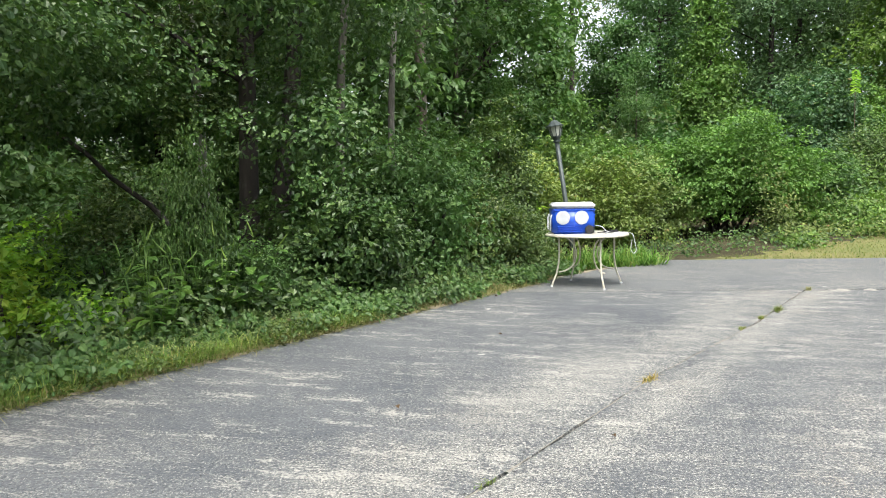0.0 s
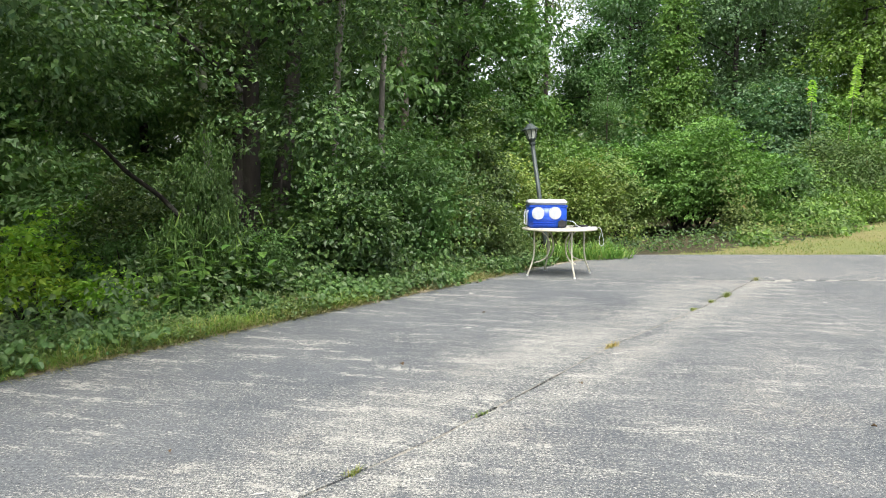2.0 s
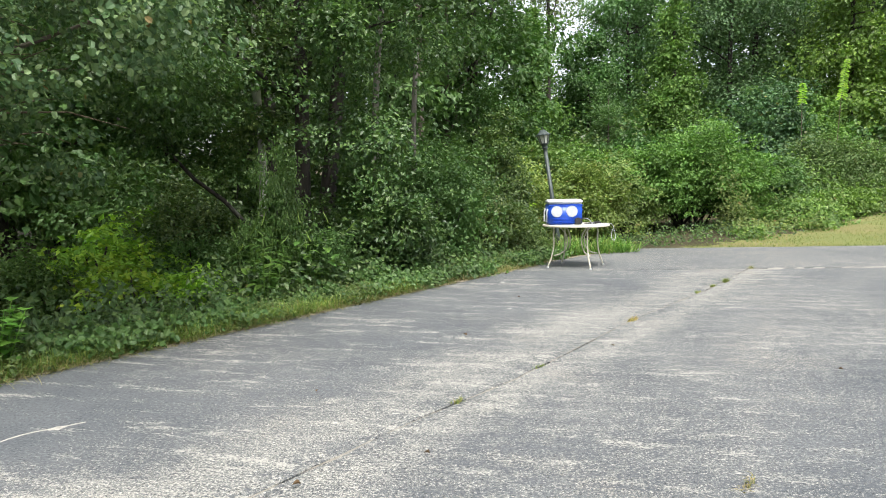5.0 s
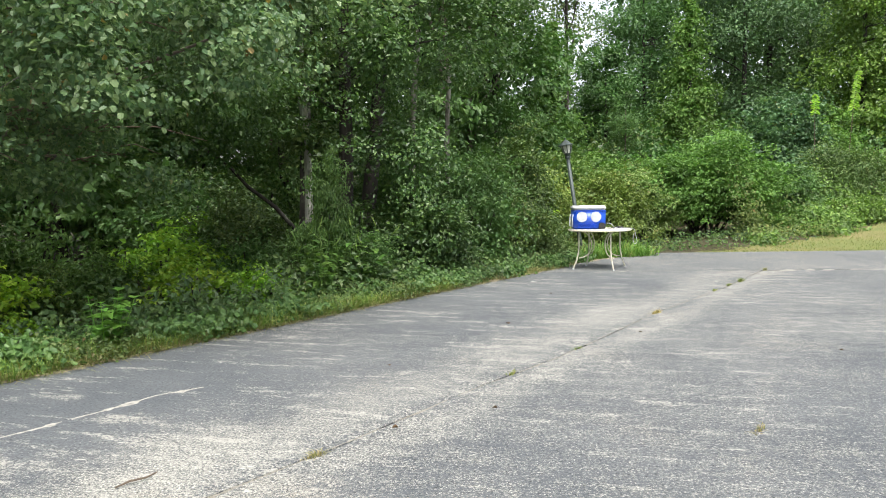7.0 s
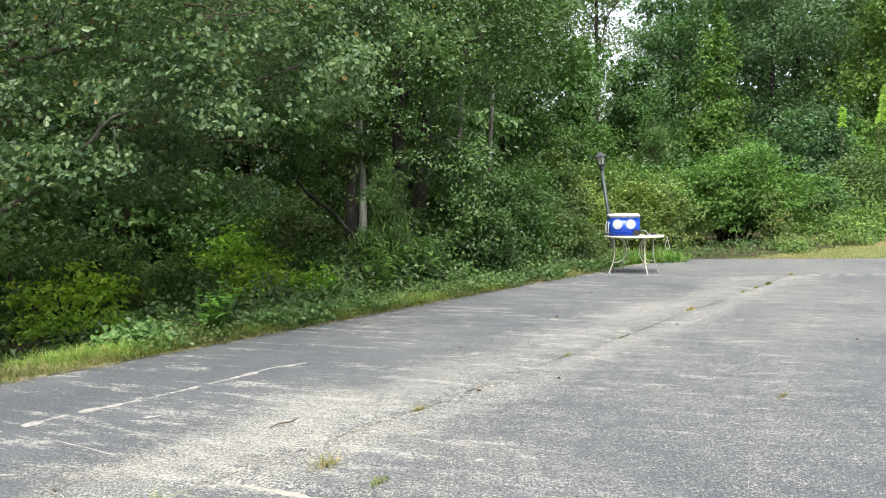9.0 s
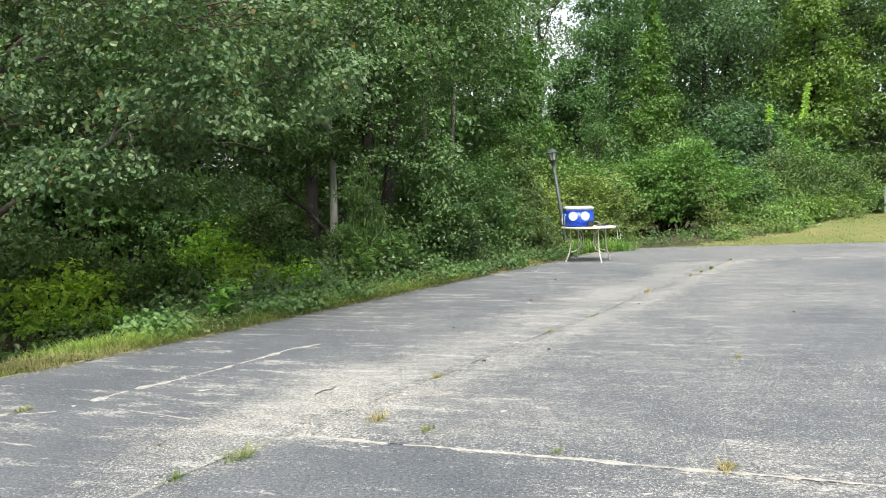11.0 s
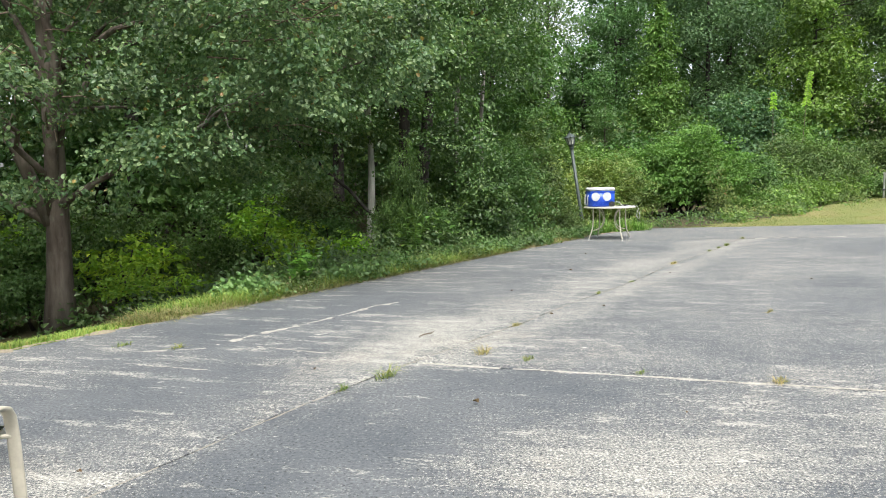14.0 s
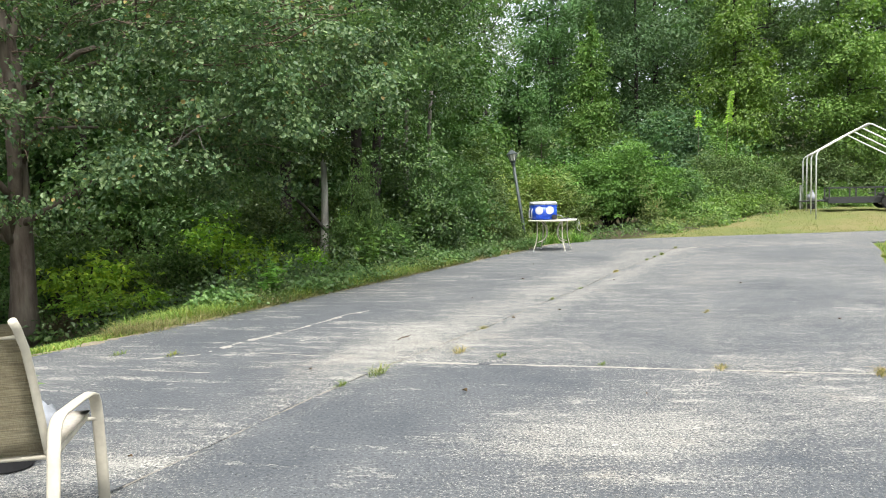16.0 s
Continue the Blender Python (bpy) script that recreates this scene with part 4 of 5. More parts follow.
v, f = leaf_cloud(c[pick], np.tile([0.5, -0.6, 0.4], (pick.sum(), 1)), 15, 0.04, 0.09, up=0.5, flat=0.8)
stuff("straggling_weeds", v, f, LEAF_OLIVE, "straggling olive and yellowing weeds along the drive", "weeds")
n = 240
y = rg.uniform(4.6, 12.5, n)
d = 0.5 + 0.9 * rg.uniform(0, 1, n)
x = edge_x(y) - d / 0.84
c = np.stack([x, y, height(x, y) + 0.1 + 0.5 * rg.uniform(0, 1, n) * np.minimum(d, 1.2)], 1)
v, f = leaf_cloud(c, np.tile([0.5, -0.6, 0.4], (n, 1)), 16, 0.075, 0.12, up=0.55)
stuff("tall_weeds", v, f, LEAF_DARK, "knee-high broad-leaved weeds at the thicket's foot", "weeds")
n = 360
x, y, d = verge_points(n, 5.6, 9.5, 1.5, 4.4, rg)
c = np.stack([x, y, height(x, y) + 0.02 + 0.25 * rg.uniform(0, 1, n) ** 2], 1)
v, f = leaf_cloud(c, np.tile([0.4, -0.6, 0.5], (n, 1)), 15, 0.09, 0.16, up=0.6)
stuff("shaded_undergrowth", v, f, LEAF_DARK, "low dark leafy undergrowth under the near trees", "undergrowth")
# irregular brush between lawn and shrubs
n = 2600
x = 6.6 + 18 * rg.uniform(0, 1, n) ** 1.2
line = np.interp(x, [6.6, 9, 12, 16, 25], [16.4, 18.6, 21.3, 24.0, 24.8]) + 0.7 * np.sin(x * 1.9) + 0.4 * np.sin(x * 4.3)
dd = rg.uniform(0, 1, n)
y = line + 3.0 * dd
bumps = np.clip(0.45 + 0.55 * np.sin(x * 1.7 + 1.3 * np.sin(x * 0.9)) * np.cos(y * 1.5), 0.03, 1)
z = height(x, y) + (0.03 + 2.0 * rg.uniform(0, 1, n) ** 1.5 * bumps * (0.1 + dd))
c = np.stack([x, y, z], 1)
k = clumped(x, y, 1.3, 1.1, 0.15)
v, f = leaf_cloud(c[k], np.tile([-0.2, -0.8, 0.4], (k.sum(), 1)), 15, 0.11, 0.2, up=0.6)
stuff("bramble_brush", v, f, LEAF_BRIGHT, "ragged green bramble brush between the lawn and the shrubs", "brush")
k = ~k & (rg.uniform(0, 1, n) < 0.55)
v, f = leaf_cloud(c[k], np.tile([-0.2, -0.8, 0.4], (k.sum(), 1)), 15, 0.08, 0.2, up=0.6)
stuff("dull_brush", v, f, LEAF_OLIVE, "dull olive weedy brush between the lawn and the shrubs", "brush")
n = 130
x = rg.uniform(2.6, 8.0, n)
y = np.interp(x, [2.6, 6, 8], [15.2, 15.6, 17.2]) + 4.0 * rg.uniform(0, 1, n)
z = height(x, y) + 0.02 + 0.14 * rg.uniform(0, 1, n) ** 2
v, f = leaf_cloud(np.stack([x, y, z], 1), np.tile([0.0, -0.6, 0.6], (n, 1)), 15, 0.08, 0.16, up=0.7)
stuff("shade_weeds", v, f, LEAF_DARK, "low dark weeds in the shaded hollow under the shrubs", "weeds")
# lawn across the drive
n = 32000
x, y = rg.uniform(4.5, 30, n), 14.4 + 11 * rg.uniform(0, 1, n) ** 1.5
keep = (x > 4.3) & (y < 15.8 + 0.8 * (x - 5.2)) & (y < 24.5)
x, y = x[keep], y[keep]
v, f = blades(x, y, height(x, y) - 0.05, 0.055, 0.011, 0.9, rg)
stuff("lawn_grass", v, f, GRASS_DRY, "mown yellow-green lawn rising beyond the drive", "grass")
n = 9000
y = rg.uniform(-9, 10.5, n)
x = crack_x(y) + 4.85 + 5.0 * rg.uniform(0, 1, n) ** 1.5
v, f = blades(x, y, height(x, y) - 0.05, 0.1, 0.012, 0.9, rg)
stuff("side_grass", v, f, GRASS, "patchy grass along the drive's open side", "grass")


def leaf_blade(bm, base, way, length, width, fold=0.12, lobed=False):
    """One broad leaf: eight faces about a folded midrib, arching over."""
    way = Vector(way).normalized()
    side = way.cross(Vector((0, 0, 1))).normalized()
    nrm = side.cross(way)
    prof = [(0.0, 0.03), (0.25, 0.42), (0.5, 0.5), (0.78, 0.3), (1.0, 0.0)]
    if lobed:
        prof = [(0.0, 0.1), (0.2, 0.55), (0.42, 0.35), (0.55, 0.48), (0.8, 0.22), (1.0, 0.0)]
    rows = []
    for t, w in prof:
        c = Vector(base) + way * length * t - Vector((0, 0, 1)) * length * 0.28 * t * t
        rows.append([bm.verts.new(c - side * width * w + nrm * width * fold * w * 2), bm.verts.new(c), bm.verts.new(c + side * width * w + nrm * width * fold * w * 2)])
    for a, b in zip(rows, rows[1:]):
        for k in (0, 1):
            bm.faces.new((a[k], a[k + 1], b[k + 1], b[k]))
    return bm


def leafy_plant(name, m, label, stems, tall, leaves, length, width, leaf, seed, lobed=False, spike=0.0, spread=0.25, category="plant", group=""):
    """Upright stems with single broad leaves, each leaf a piece of its own."""
    r = random.Random(seed)
    t = thing(name, m, label, category, group)
    for s in range(stems):
        a = r.uniform(0, 6.28)
        top = Vector((math.cos(a) * spread * r.uniform(0.2, 1), math.sin(a) * spread * r.uniform(0.2, 1), tall * r.uniform(0.7, 1.05)))
        pts = [Vector((top.x * 0.2, top.y * 0.2, -0.05)).lerp(top, i / 5) + Vector((0, 0, 0.02 * math.sin(i))) for i in range(6)]
        part("stem", tube(pts, [0.007 - 0.0008 * i for i in range(6)], 5), leaf, t)
        for k in range(leaves):
            f = 0.25 + 0.75 * (k + 0.5) / leaves
            b = Vector((top.x * 0.2, top.y * 0.2, 0)).lerp(top, f)
            q = k * 2.4 + r.uniform(-0.5, 0.5)
            sz = r.uniform(0.65, 1.1) * (1.15 - 0.45 * f)
            bm = leaf_blade(bmesh.new(), b, (math.cos(q), math.sin(q), r.uniform(-0.1, 0.55)), length * sz, width * sz, 0.12, lobed)
            part("leaf", bm, leaf, t)
        if spike:
            bm = bmesh.new()
            e = top + Vector((r.uniform(-0.1, 0.1), r.uniform(-0.1, 0.1), spike * r.uniform(0.7, 1.1)))
            tube([top.lerp(e, i / 6) + Vector((0.015 * math.sin(i * 0.5), 0, 0)) for i in range(7)], [0.004, 0.007, 0.008, 0.007, 0.006, 0.005, 0.002], 6, bm)
            part("flower_spike", bm, GRASS, t, "pale green seed spike")
    return t


# sumac shoots with drooping lime fronds above the brush
def sumac(x, y, z0, z1, lean, seed):
    r = random.Random(seed)
    g = hz(x, y)
    t = thing("sumac_shoot", pose(x, y, g - 0.05), "sumac shoot with bright lime drooping fronds above the brush", "sumac", "sumac shoots")
    pts = [Vector((lean * (i / 8) ** 2, 0.02 * math.sin(i), (z1 - g) * i / 8)) for i in range(9)]
    part("stem", tube(pts, [0.016 - 0.001 * i for i in range(9)], 5), TWIG, t)
    bm, n = bmesh.new(), int((z1 - z0) / 0.07)
    for k in range(n):
        z = z0 - g + (z1 - z0) * k / n
        f = z / (z1 - g)
        x0 = lean * f * f
        for s in (-1, 1):
            L = 0.2 * r.uniform(0.8, 1.1) * (1 - 0.3 * k / n)
            drop, h, y0 = r.uniform(0.02, 0.09), 0.045, r.uniform(-0.06, 0.0)
            q = [(x0, 0, z), (x0, -0.02, z - h), (x0 + s * L * 0.6, y0 - 0.03, z - drop - h * 1.2), (x0 + s * L, y0, z - drop * 1.6), (x0 + s * L * 0.6, y0, z - drop * 0.5 + 0.01)]
            bm.faces.new([bm.verts.new(p) for p in q])
    part("frond", bm, LEAF_LIME, t)


SUMACS = ((11.4, 25.0, 4.0, 4.68, 0.0, 1), (12.55, 25.0, 4.15, 5.45, 0.3, 2))

for spot in SUMACS:
    sumac(*spot)

leafy_plant("mulberry_sapling", at(-4.08, 4.42), "bright green sapling with large lobed leaves in the weeds", 11, 0.62, 7, 0.16, 0.16, LEAF_MULBERRY, 31, True, spread=0.34, category="sapling")
P0 = leafy_plant("pokeweed", at(-2.75, 7.55), "tall pokeweed with broad leaves and upright seed spikes", 5, 0.95, 9, 0.2, 0.11, LEAF_BRIGHT, 32, False, 0.13, 0.42, "weed", "pokeweeds")
for x, y, s in [(-2.2, 8.3, 1.1), (-2.65, 7.3, 1.1), (-3.35, 6.1, 0.6), (-2.45, 8.1, 1.1)]:
    copy_thing(P0, at(x, y, random.uniform(0, 360), s))
G0 = leafy_plant("leafy_weed", at(-4.3, 4.2), "knee-high green weed with soft pointed leaves", 7, 0.4, 9, 0.095, 0.06, LEAF_WOOD, 33, False, 0, 0.3, "weed", "knee-high weeds")
for x, y, s in [(-4.6, 4.6, 1.1), (-3.2, 5.75, 1.0), (-2.0, 7.75, 0.8), (-3.65, 5.4, 1.2), (-4.4, 5.2, 1.2), (-1.35, 8.75, 0.8), (-0.85, 9.6, 0.9), (-0.2, 10.5, 0.9), (0.3, 11.25, 0.7), (-2.75, 6.7, 0.7)]:
    copy_thing(G0, at(x, y, random.uniform(0, 360), s))

# daylily clump behind the table
n = 800
a, rad = rg.uniform(0, 6.28, n), 0.85 * np.sqrt(rg.uniform(0, 1, n))
x, y = 2.15 + rad * np.cos(a) * 1.25, 13.75 + rad * np.sin(a) * 0.55
v, f = blades(x, y, height(x, y) - 0.03, 0.42, 0.022, 1.1, rg)
stuff("daylily_leaves", v, f, GRASS, "clump of arching yellow-green daylily leaves behind the table", "plant")

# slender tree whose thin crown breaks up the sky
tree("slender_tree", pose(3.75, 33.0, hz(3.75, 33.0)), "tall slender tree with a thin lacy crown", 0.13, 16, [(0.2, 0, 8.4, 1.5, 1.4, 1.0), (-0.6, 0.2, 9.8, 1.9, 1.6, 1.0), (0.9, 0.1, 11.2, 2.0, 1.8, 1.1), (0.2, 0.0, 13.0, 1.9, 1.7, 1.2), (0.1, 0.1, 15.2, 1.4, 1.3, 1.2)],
     260, 15, 0.14, 0.24, LEAF_OLIVE, BARK_SHADED, 8, dict(inner=0.3, bough=0.4, loose=0.3, core=0.05))

# pale trunks that show through the thicket
def pale_sapling(x, y, tall, r, lean, label):
    t = thing("pale_sapling", pose(x, y, hz(x, y)), label, "sapling", "pale saplings in the thicket")
    pts = [(lean * f + 0.03 * math.sin(7 * f), 0.02 * math.cos(9 * f), tall * f - 0.15) for f in (0, 0.08, 0.2, 0.35, 0.5, 0.65, 0.8, 1.0)]
    part("trunk", tube(pts, [r * (1.25 if i == 0 else 1.05 - 0.05 * i) for i in range(8)], 10), BARK_GREY, t, "", True)


tree("pale_barked_tree", pose(-3.63, 11.0, hz(-3.63, 11.0) + 0.1), "small tree with pale mottled trunk in the thicket", 0.095, 5.0, [(0.1, -0.2, 2.5, 0.7, 0.6, 0.4), (0.3, -0.3, 3.5, 1.0, 0.9, 0.7), (-0.4, 0.1, 4.4, 1.0, 0.9, 0.7)],
     240, 26, 0.06, 0.13, LEAF_DARK, BARK_MOTTLED, 4, dict(inner=0.3, rounded=True, bough=0.3, loose=0.3), fork=2.4)
pale_sapling(-1.17, 12.1, 4.0, 0.06, 0.1, "slim pale grey trunk half hidden in the thicket")
pale_sapling(-1.85, 11.3, 4.5, 0.07, 0.25, "slim pale grey trunk half hidden in the thicket")

# bare dead branches sticking out of the near tree
dead = thing("dead_branch", pose(-4.85, 3.9, 1.95), "bare grey dead branch hanging in the near tree", "branch")
bm = tube(limb_path((-0.8, 0.3, -0.2), (0.55, -0.25, 0.42), 0.03, 7, 0.05), [0.022, 0.02, 0.018, 0.016, 0.013, 0.01, 0.007, 0.004], 6)
tube(limb_path((0.1, -0.08, 0.2), (0.25, -0.3, -0.1), 0.03, 4, 0.06), [0.01, 0.008, 0.006, 0.005, 0.003], 5, bm)
tube(limb_path((-0.2, 0.05, 0.07), (0.05, 0.1, 0.5), 0.03, 4, 0.06), [0.01, 0.008, 0.006, 0.005, 0.003], 5, bm)
part("wood", bm, BARK_GREY, dead, "", True)

# tufts in the joints
TUFTS = [(-2.74, -0.1, 0.12, 45), (-2.01, 0.57, 0.08, 60), (-1.70, 0.33, 0.05, 40), (-0.98, -0.13, 0.03, 40), (-0.16, -0.45, 0.05, 60), (-4.5, 1.0, 0.06, 40), (0.93, 2.1, 0.03, 90), (1.38, 6.36, 0.05, 90), (3.33, 9.2, 0.06, 160), (3.0, 8.75, 0.04, 70),
         (4.25, 10.68, 0.06, 60), (2.62, 8.2, 0.04, 50), (-1.62, 1.68, 0.04, 60), (-0.45, 3.5, 0.04, 40), (0.85, -0.84, 0.06, 90), (6.75, 7.2, 0.07, 160), (-5.0, 1.15, 0.06, 40), (0.2, 4.45, 0.03, 30), (-3.0, -0.35, 0.05, 40)]
for x0, y0, tall, n in TUFTS:
    t = thing("grass_tuft", pose(x0, y0, -0.01), "small tuft of grass growing from a joint in the drive", "grass tuft", "tufts in the joints")
    sp = 0.02 + tall * 0.16
    along = rg.normal(0, sp * (2.2 if n > 80 else 1.2), n)
    v, f = blades(along * 0.55 + rg.normal(0, sp * 0.5, n), along * 0.84 + rg.normal(0, sp * 0.5, n), np.zeros(n), tall * 1.1, 0.006, 1.2, rg)
    mpart("grass", mesh_of("grass", v, f, STRAW if n in (60, 90) else GRASS_DRY), t, "", "stuff")

# fallen bits on the drive
t = thing("fallen_twig", pose(-2.43, 1.3, 0.012, 0, 0, 50), "dark broken twig lying on the drive", "twig")
part("wood", tube([(-0.13, 0, 0), (-0.05, 0.012, 0.006), (0.03, 0.0, 0.004), (0.1, 0.02, 0.008)], [0.004, 0.006, 0.005, 0.003], 6), TWIG, t)
for x0, y0, s in [(-1.21, 2.11, 1.0), (-0.6, 2.51, 0.8), (-2.15, -0.8, 1.1), (-3.25, 0.1, 0.8), (-1.42, 3.73, 0.7), (0.9, 5.1, 0.8), (-0.35, 5.6, 1.1), (0.35, 7.9, 0.8), (-1.0, -1.1, 0.6), (2.4, 4.2, 0.8), (1.9, 1.2, 0.7), (0.35, 10.2, 0.9), (-1.9, 6.9, 1.2), (-1.2, 8.2, 1.1), (-4.1, -1.75, 0.7)]:
    bm = leaf_blade(bmesh.new(), (0, 0, 0.012), (1, 0, 0.35), 0.045 * s, 0.032 * s, 0.5)
    t = thing("fallen_leaf", pose(x0, y0, 0.004, 0, 0, random.uniform(0, 360)), "small curled brown leaf lying on the drive", "leaf", "leaves on the drive")
    part("blade", bm, LEAF_DRY, t)
# ---- table ----
TX, TY = 1.57, 11.25


def build_table():
    t = thing("patio_table", pose(TX, TY, 0, 0, 0, -27), "round cream patio table with curved metal legs on the drive", "table")
    part("tabletop", disc(0.545, 0.012, (0, 0, 0.694), bevel=0.004, sides=56), TABLE_TOP, t, "pale round top")
    ring = bmesh.new()
    pts = [(0.54 * math.cos(a), 0.54 * math.sin(a), 0.684) for a in (2 * math.pi * i / 48 for i in range(49))]
    tube(pts, 0.013, 8, ring, False)
    part("rim", ring, PAINT_CREAM, t)
    for k in range(4):
        a = radians(45 + 90 * k)
        prof = [(0.40, 0.685), (0.405, 0.55), (0.40, 0.42), (0.41, 0.3), (0.44, 0.17), (0.49, 0.06), (0.51, 0.0)]
        part("leg", tube([(r * math.cos(a), r * math.sin(a), z) for r, z in prof], 0.0125, 8), PAINT_CREAM, t, "", True)
        # curved brace that swings in towards the middle and back to the leg
        brace = bmesh.new()
        arc = [(0.37, 0.682), (0.29, 0.64), (0.21, 0.57), (0.17, 0.48), (0.165, 0.4), (0.19, 0.32), (0.25, 0.25), (0.33, 0.215), (0.425, 0.2)]
        tube([(r * math.cos(a + 0.12), r * math.sin(a + 0.12), z) for r, z in arc], 0.0105, 7, brace)
        part("brace", brace, PAINT_CREAM, t, "", True)
    for k in range(4):
        a = radians(45 + 90 * k)
        part("foot", disc(0.018, 0.02, (0.51 * math.cos(a), 0.51 * math.sin(a), 0.01), sides=14), PLASTIC_WHITE, t, "white plastic foot")
    return t


build_table()


def build_cooler():
    t = thing("cooler", pose(1.375, 11.3, 0.7015, 0, 0, 4), "blue wheeled cooler with white lid and two round white discs", "cooler")
    W, D, H = 0.55, 0.35, 0.335
    part("body", box(W, D, H, (0, 0, H / 2), 0.025, segments=3), PLASTIC_BLUE, t, "", True)
    part("shoulder", box(W + 0.018, D + 0.018, 0.03, (0, 0, H - 0.02), 0.01), PLASTIC_BLUE, t)
    part("lid", box(W + 0.025, D + 0.025, 0.075, (0, 0, H + 0.04), 0.022, segments=3, taper=0.96), PLASTIC_WHITE, t, "white domed lid", True)
    for x in (-0.15, 0.1):
        part("disc", disc(0.088, 0.014, (x, -D / 2 - 0.006, 0.215), "Y", 0.004, 40), PLASTIC_GREY, t, "round white speaker cover")
        part("rim", disc(0.092, 0.008, (x, -D / 2 - 0.002, 0.215), "Y", 0.002, 40), PLASTIC_WHITE, t)
    for k in range(4):
        part("rib", box(0.34, 0.012, 0.008, (-0.055, -D / 2 - 0.003, 0.03 + 0.024 * k), 0.003), PLASTIC_BLUE, t)
    for y in (-D / 2 - 0.005, D / 2 - 0.04):
        w = part("wheel", disc(0.056, 0.04, (W / 2 - 0.075, y, 0.057), "Y", 0.008, 24), PLASTIC_BLACK, t, "black plastic wheel")
        part("hub", disc(0.022, 0.046, (W / 2 - 0.075, y, 0.057), "Y", 0.004, 16), PLASTIC_BLACK, w)
    part("wheel_housing", box(0.13, 0.02, 0.1, (W / 2 - 0.07, -D / 2 + 0.008, 0.055), 0.01), PLASTIC_BLACK, t)
    hd = bmesh.new()
    tube([(-W / 2 - 0.01, -0.1, 0.26), (-W / 2 - 0.028, -0.1, 0.2), (-W / 2 - 0.03, -0.1, 0.05), (-W / 2 - 0.03, 0.1, 0.05), (-W / 2 - 0.028, 0.1, 0.2), (-W / 2 - 0.01, 0.1, 0.26)], 0.012, 8, hd)
    part("handle", hd, PLASTIC_WHITE, t, "white folded side handle", True)
    part("handle", box(0.03, 0.14, 0.03, (W / 2 + 0.012, 0, 0.24), 0.008), PLASTIC_BLUE, t)
    return t


build_cooler()


def cable(points, r, mat, label):
    t = thing("cable", pose(0, 0, 0), label, "cable", "cables on the table")
    pts = [Vector(p) for p in points]
    out = []
    for i in range(len(pts) - 1):
        p0, p1, p2, p3 = pts[max(i - 1, 0)], pts[i], pts[i + 1], pts[min(i + 2, len(pts) - 1)]
        for s in (0, 0.25, 0.5, 0.75):
            out.append(0.5 * ((2 * p1) + (p2 - p0) * s + (2 * p0 - 5 * p1 + 4 * p2 - p3) * s * s + (3 * p1 - p0 - 3 * p2 + p3) * s ** 3))
    out.append(pts[-1])
    part("wire", tube(out, r, 6), mat, t, "", True)
    return t


cable([(1.68, 11.25, 0.8), (1.76, 11.2, 0.79), (1.82, 11.18, 0.73), (1.9, 11.22, 0.71), (1.98, 11.14, 0.706), (1.88, 11.08, 0.706), (1.8, 11.16, 0.706), (1.92, 11.26, 0.708)], 0.005, PLASTIC_WHITE, "thin white cable looped on the table top")
cable([(1.72, 11.3, 0.706), (1.85, 11.35, 0.706), (1.95, 11.3, 0.706), (1.9, 11.2, 0.712), (1.78, 11.24, 0.712), (1.84, 11.4, 0.712), (2.02, 11.38, 0.708)], 0.006, PLASTIC_BLACK, "black cable coiled on the table top")
cable([(1.95, 11.3, 0.708), (2.08, 11.2, 0.712), (2.155, 11.16, 0.69), (2.18, 11.14, 0.6), (2.2, 11.12, 0.48), (2.16, 11.1, 0.44), (2.13, 11.12, 0.5), (2.15, 11.14, 0.62)], 0.0035, PLASTIC_WHITE, "pale cable hanging over the table's edge")
t = thing("power_adapter", pose(1.93, 11.33, 0.7, 0, 0, 20), "small black power adapter lying on the table", "adapter")
part("case", box(0.13, 0.06, 0.035, (0, 0, 0.0175), 0.006), PLASTIC_BLACK, t)


# ---- leaning lamp post ----
def build_lamp():
    lean = math.degrees(math.atan2(0.34, 2.35))
    x0, y0 = 1.9, 15.5
    t = thing("lamp_post", pose(x0, y0, hz(x0, y0) - 0.05, 0, -lean, 0), "grey-green iron lamp post with lantern, leaning in the bushes", "lamp post")
    H = 2.2 - hz(x0, y0)
    part("pole", tube([(0, 0, -0.2), (0, 0, 0.5), (0, 0, H)], [0.072, 0.046, 0.043], 14), LAMP_METAL, t, "", True)
    part("collar", disc(0.07, 0.05, (0, 0, H), bevel=0.012, sides=16), LAMP_METAL, t)
    part("collar", disc(0.055, 0.06, (0, 0, H + 0.05), bevel=0.01, sides=16, r2=0.085), LAMP_METAL, t)
    lan = part("lantern", disc(0.09, 0.022, (0, 0, H + 0.09), sides=8, bevel=0.004), LAMP_METAL, t)
    part("glass", disc(0.082, 0.17, (0, 0, H + 0.185), sides=8, r2=0.13), GLASS_FROST, lan, "frosted lantern glass")
    for k in range(8):
        a = radians(22.5 + 45 * k) - radians(22.5)
        part("bar", tube([(0.087 * math.cos(a), 0.087 * math.sin(a), H + 0.1), (0.135 * math.cos(a), 0.135 * math.sin(a), H + 0.27)], 0.009, 5), LAMP_METAL, lan)
    part("roof", disc(0.178, 0.02, (0, 0, H + 0.28), sides=8, bevel=0.005), LAMP_METAL, lan)
    part("roof", disc(0.16, 0.075, (0, 0, H + 0.325), sides=8, r2=0.075), LAMP_METAL, lan)
    part("roof", disc(0.08, 0.035, (0, 0, H + 0.378), sides=8, r2=0.04), LAMP_METAL, lan)
    part("finial", disc(0.012, 0.06, (0, 0, H + 0.42), sides=10, r2=0.02), LAMP_METAL, lan)
    return t


build_lamp()


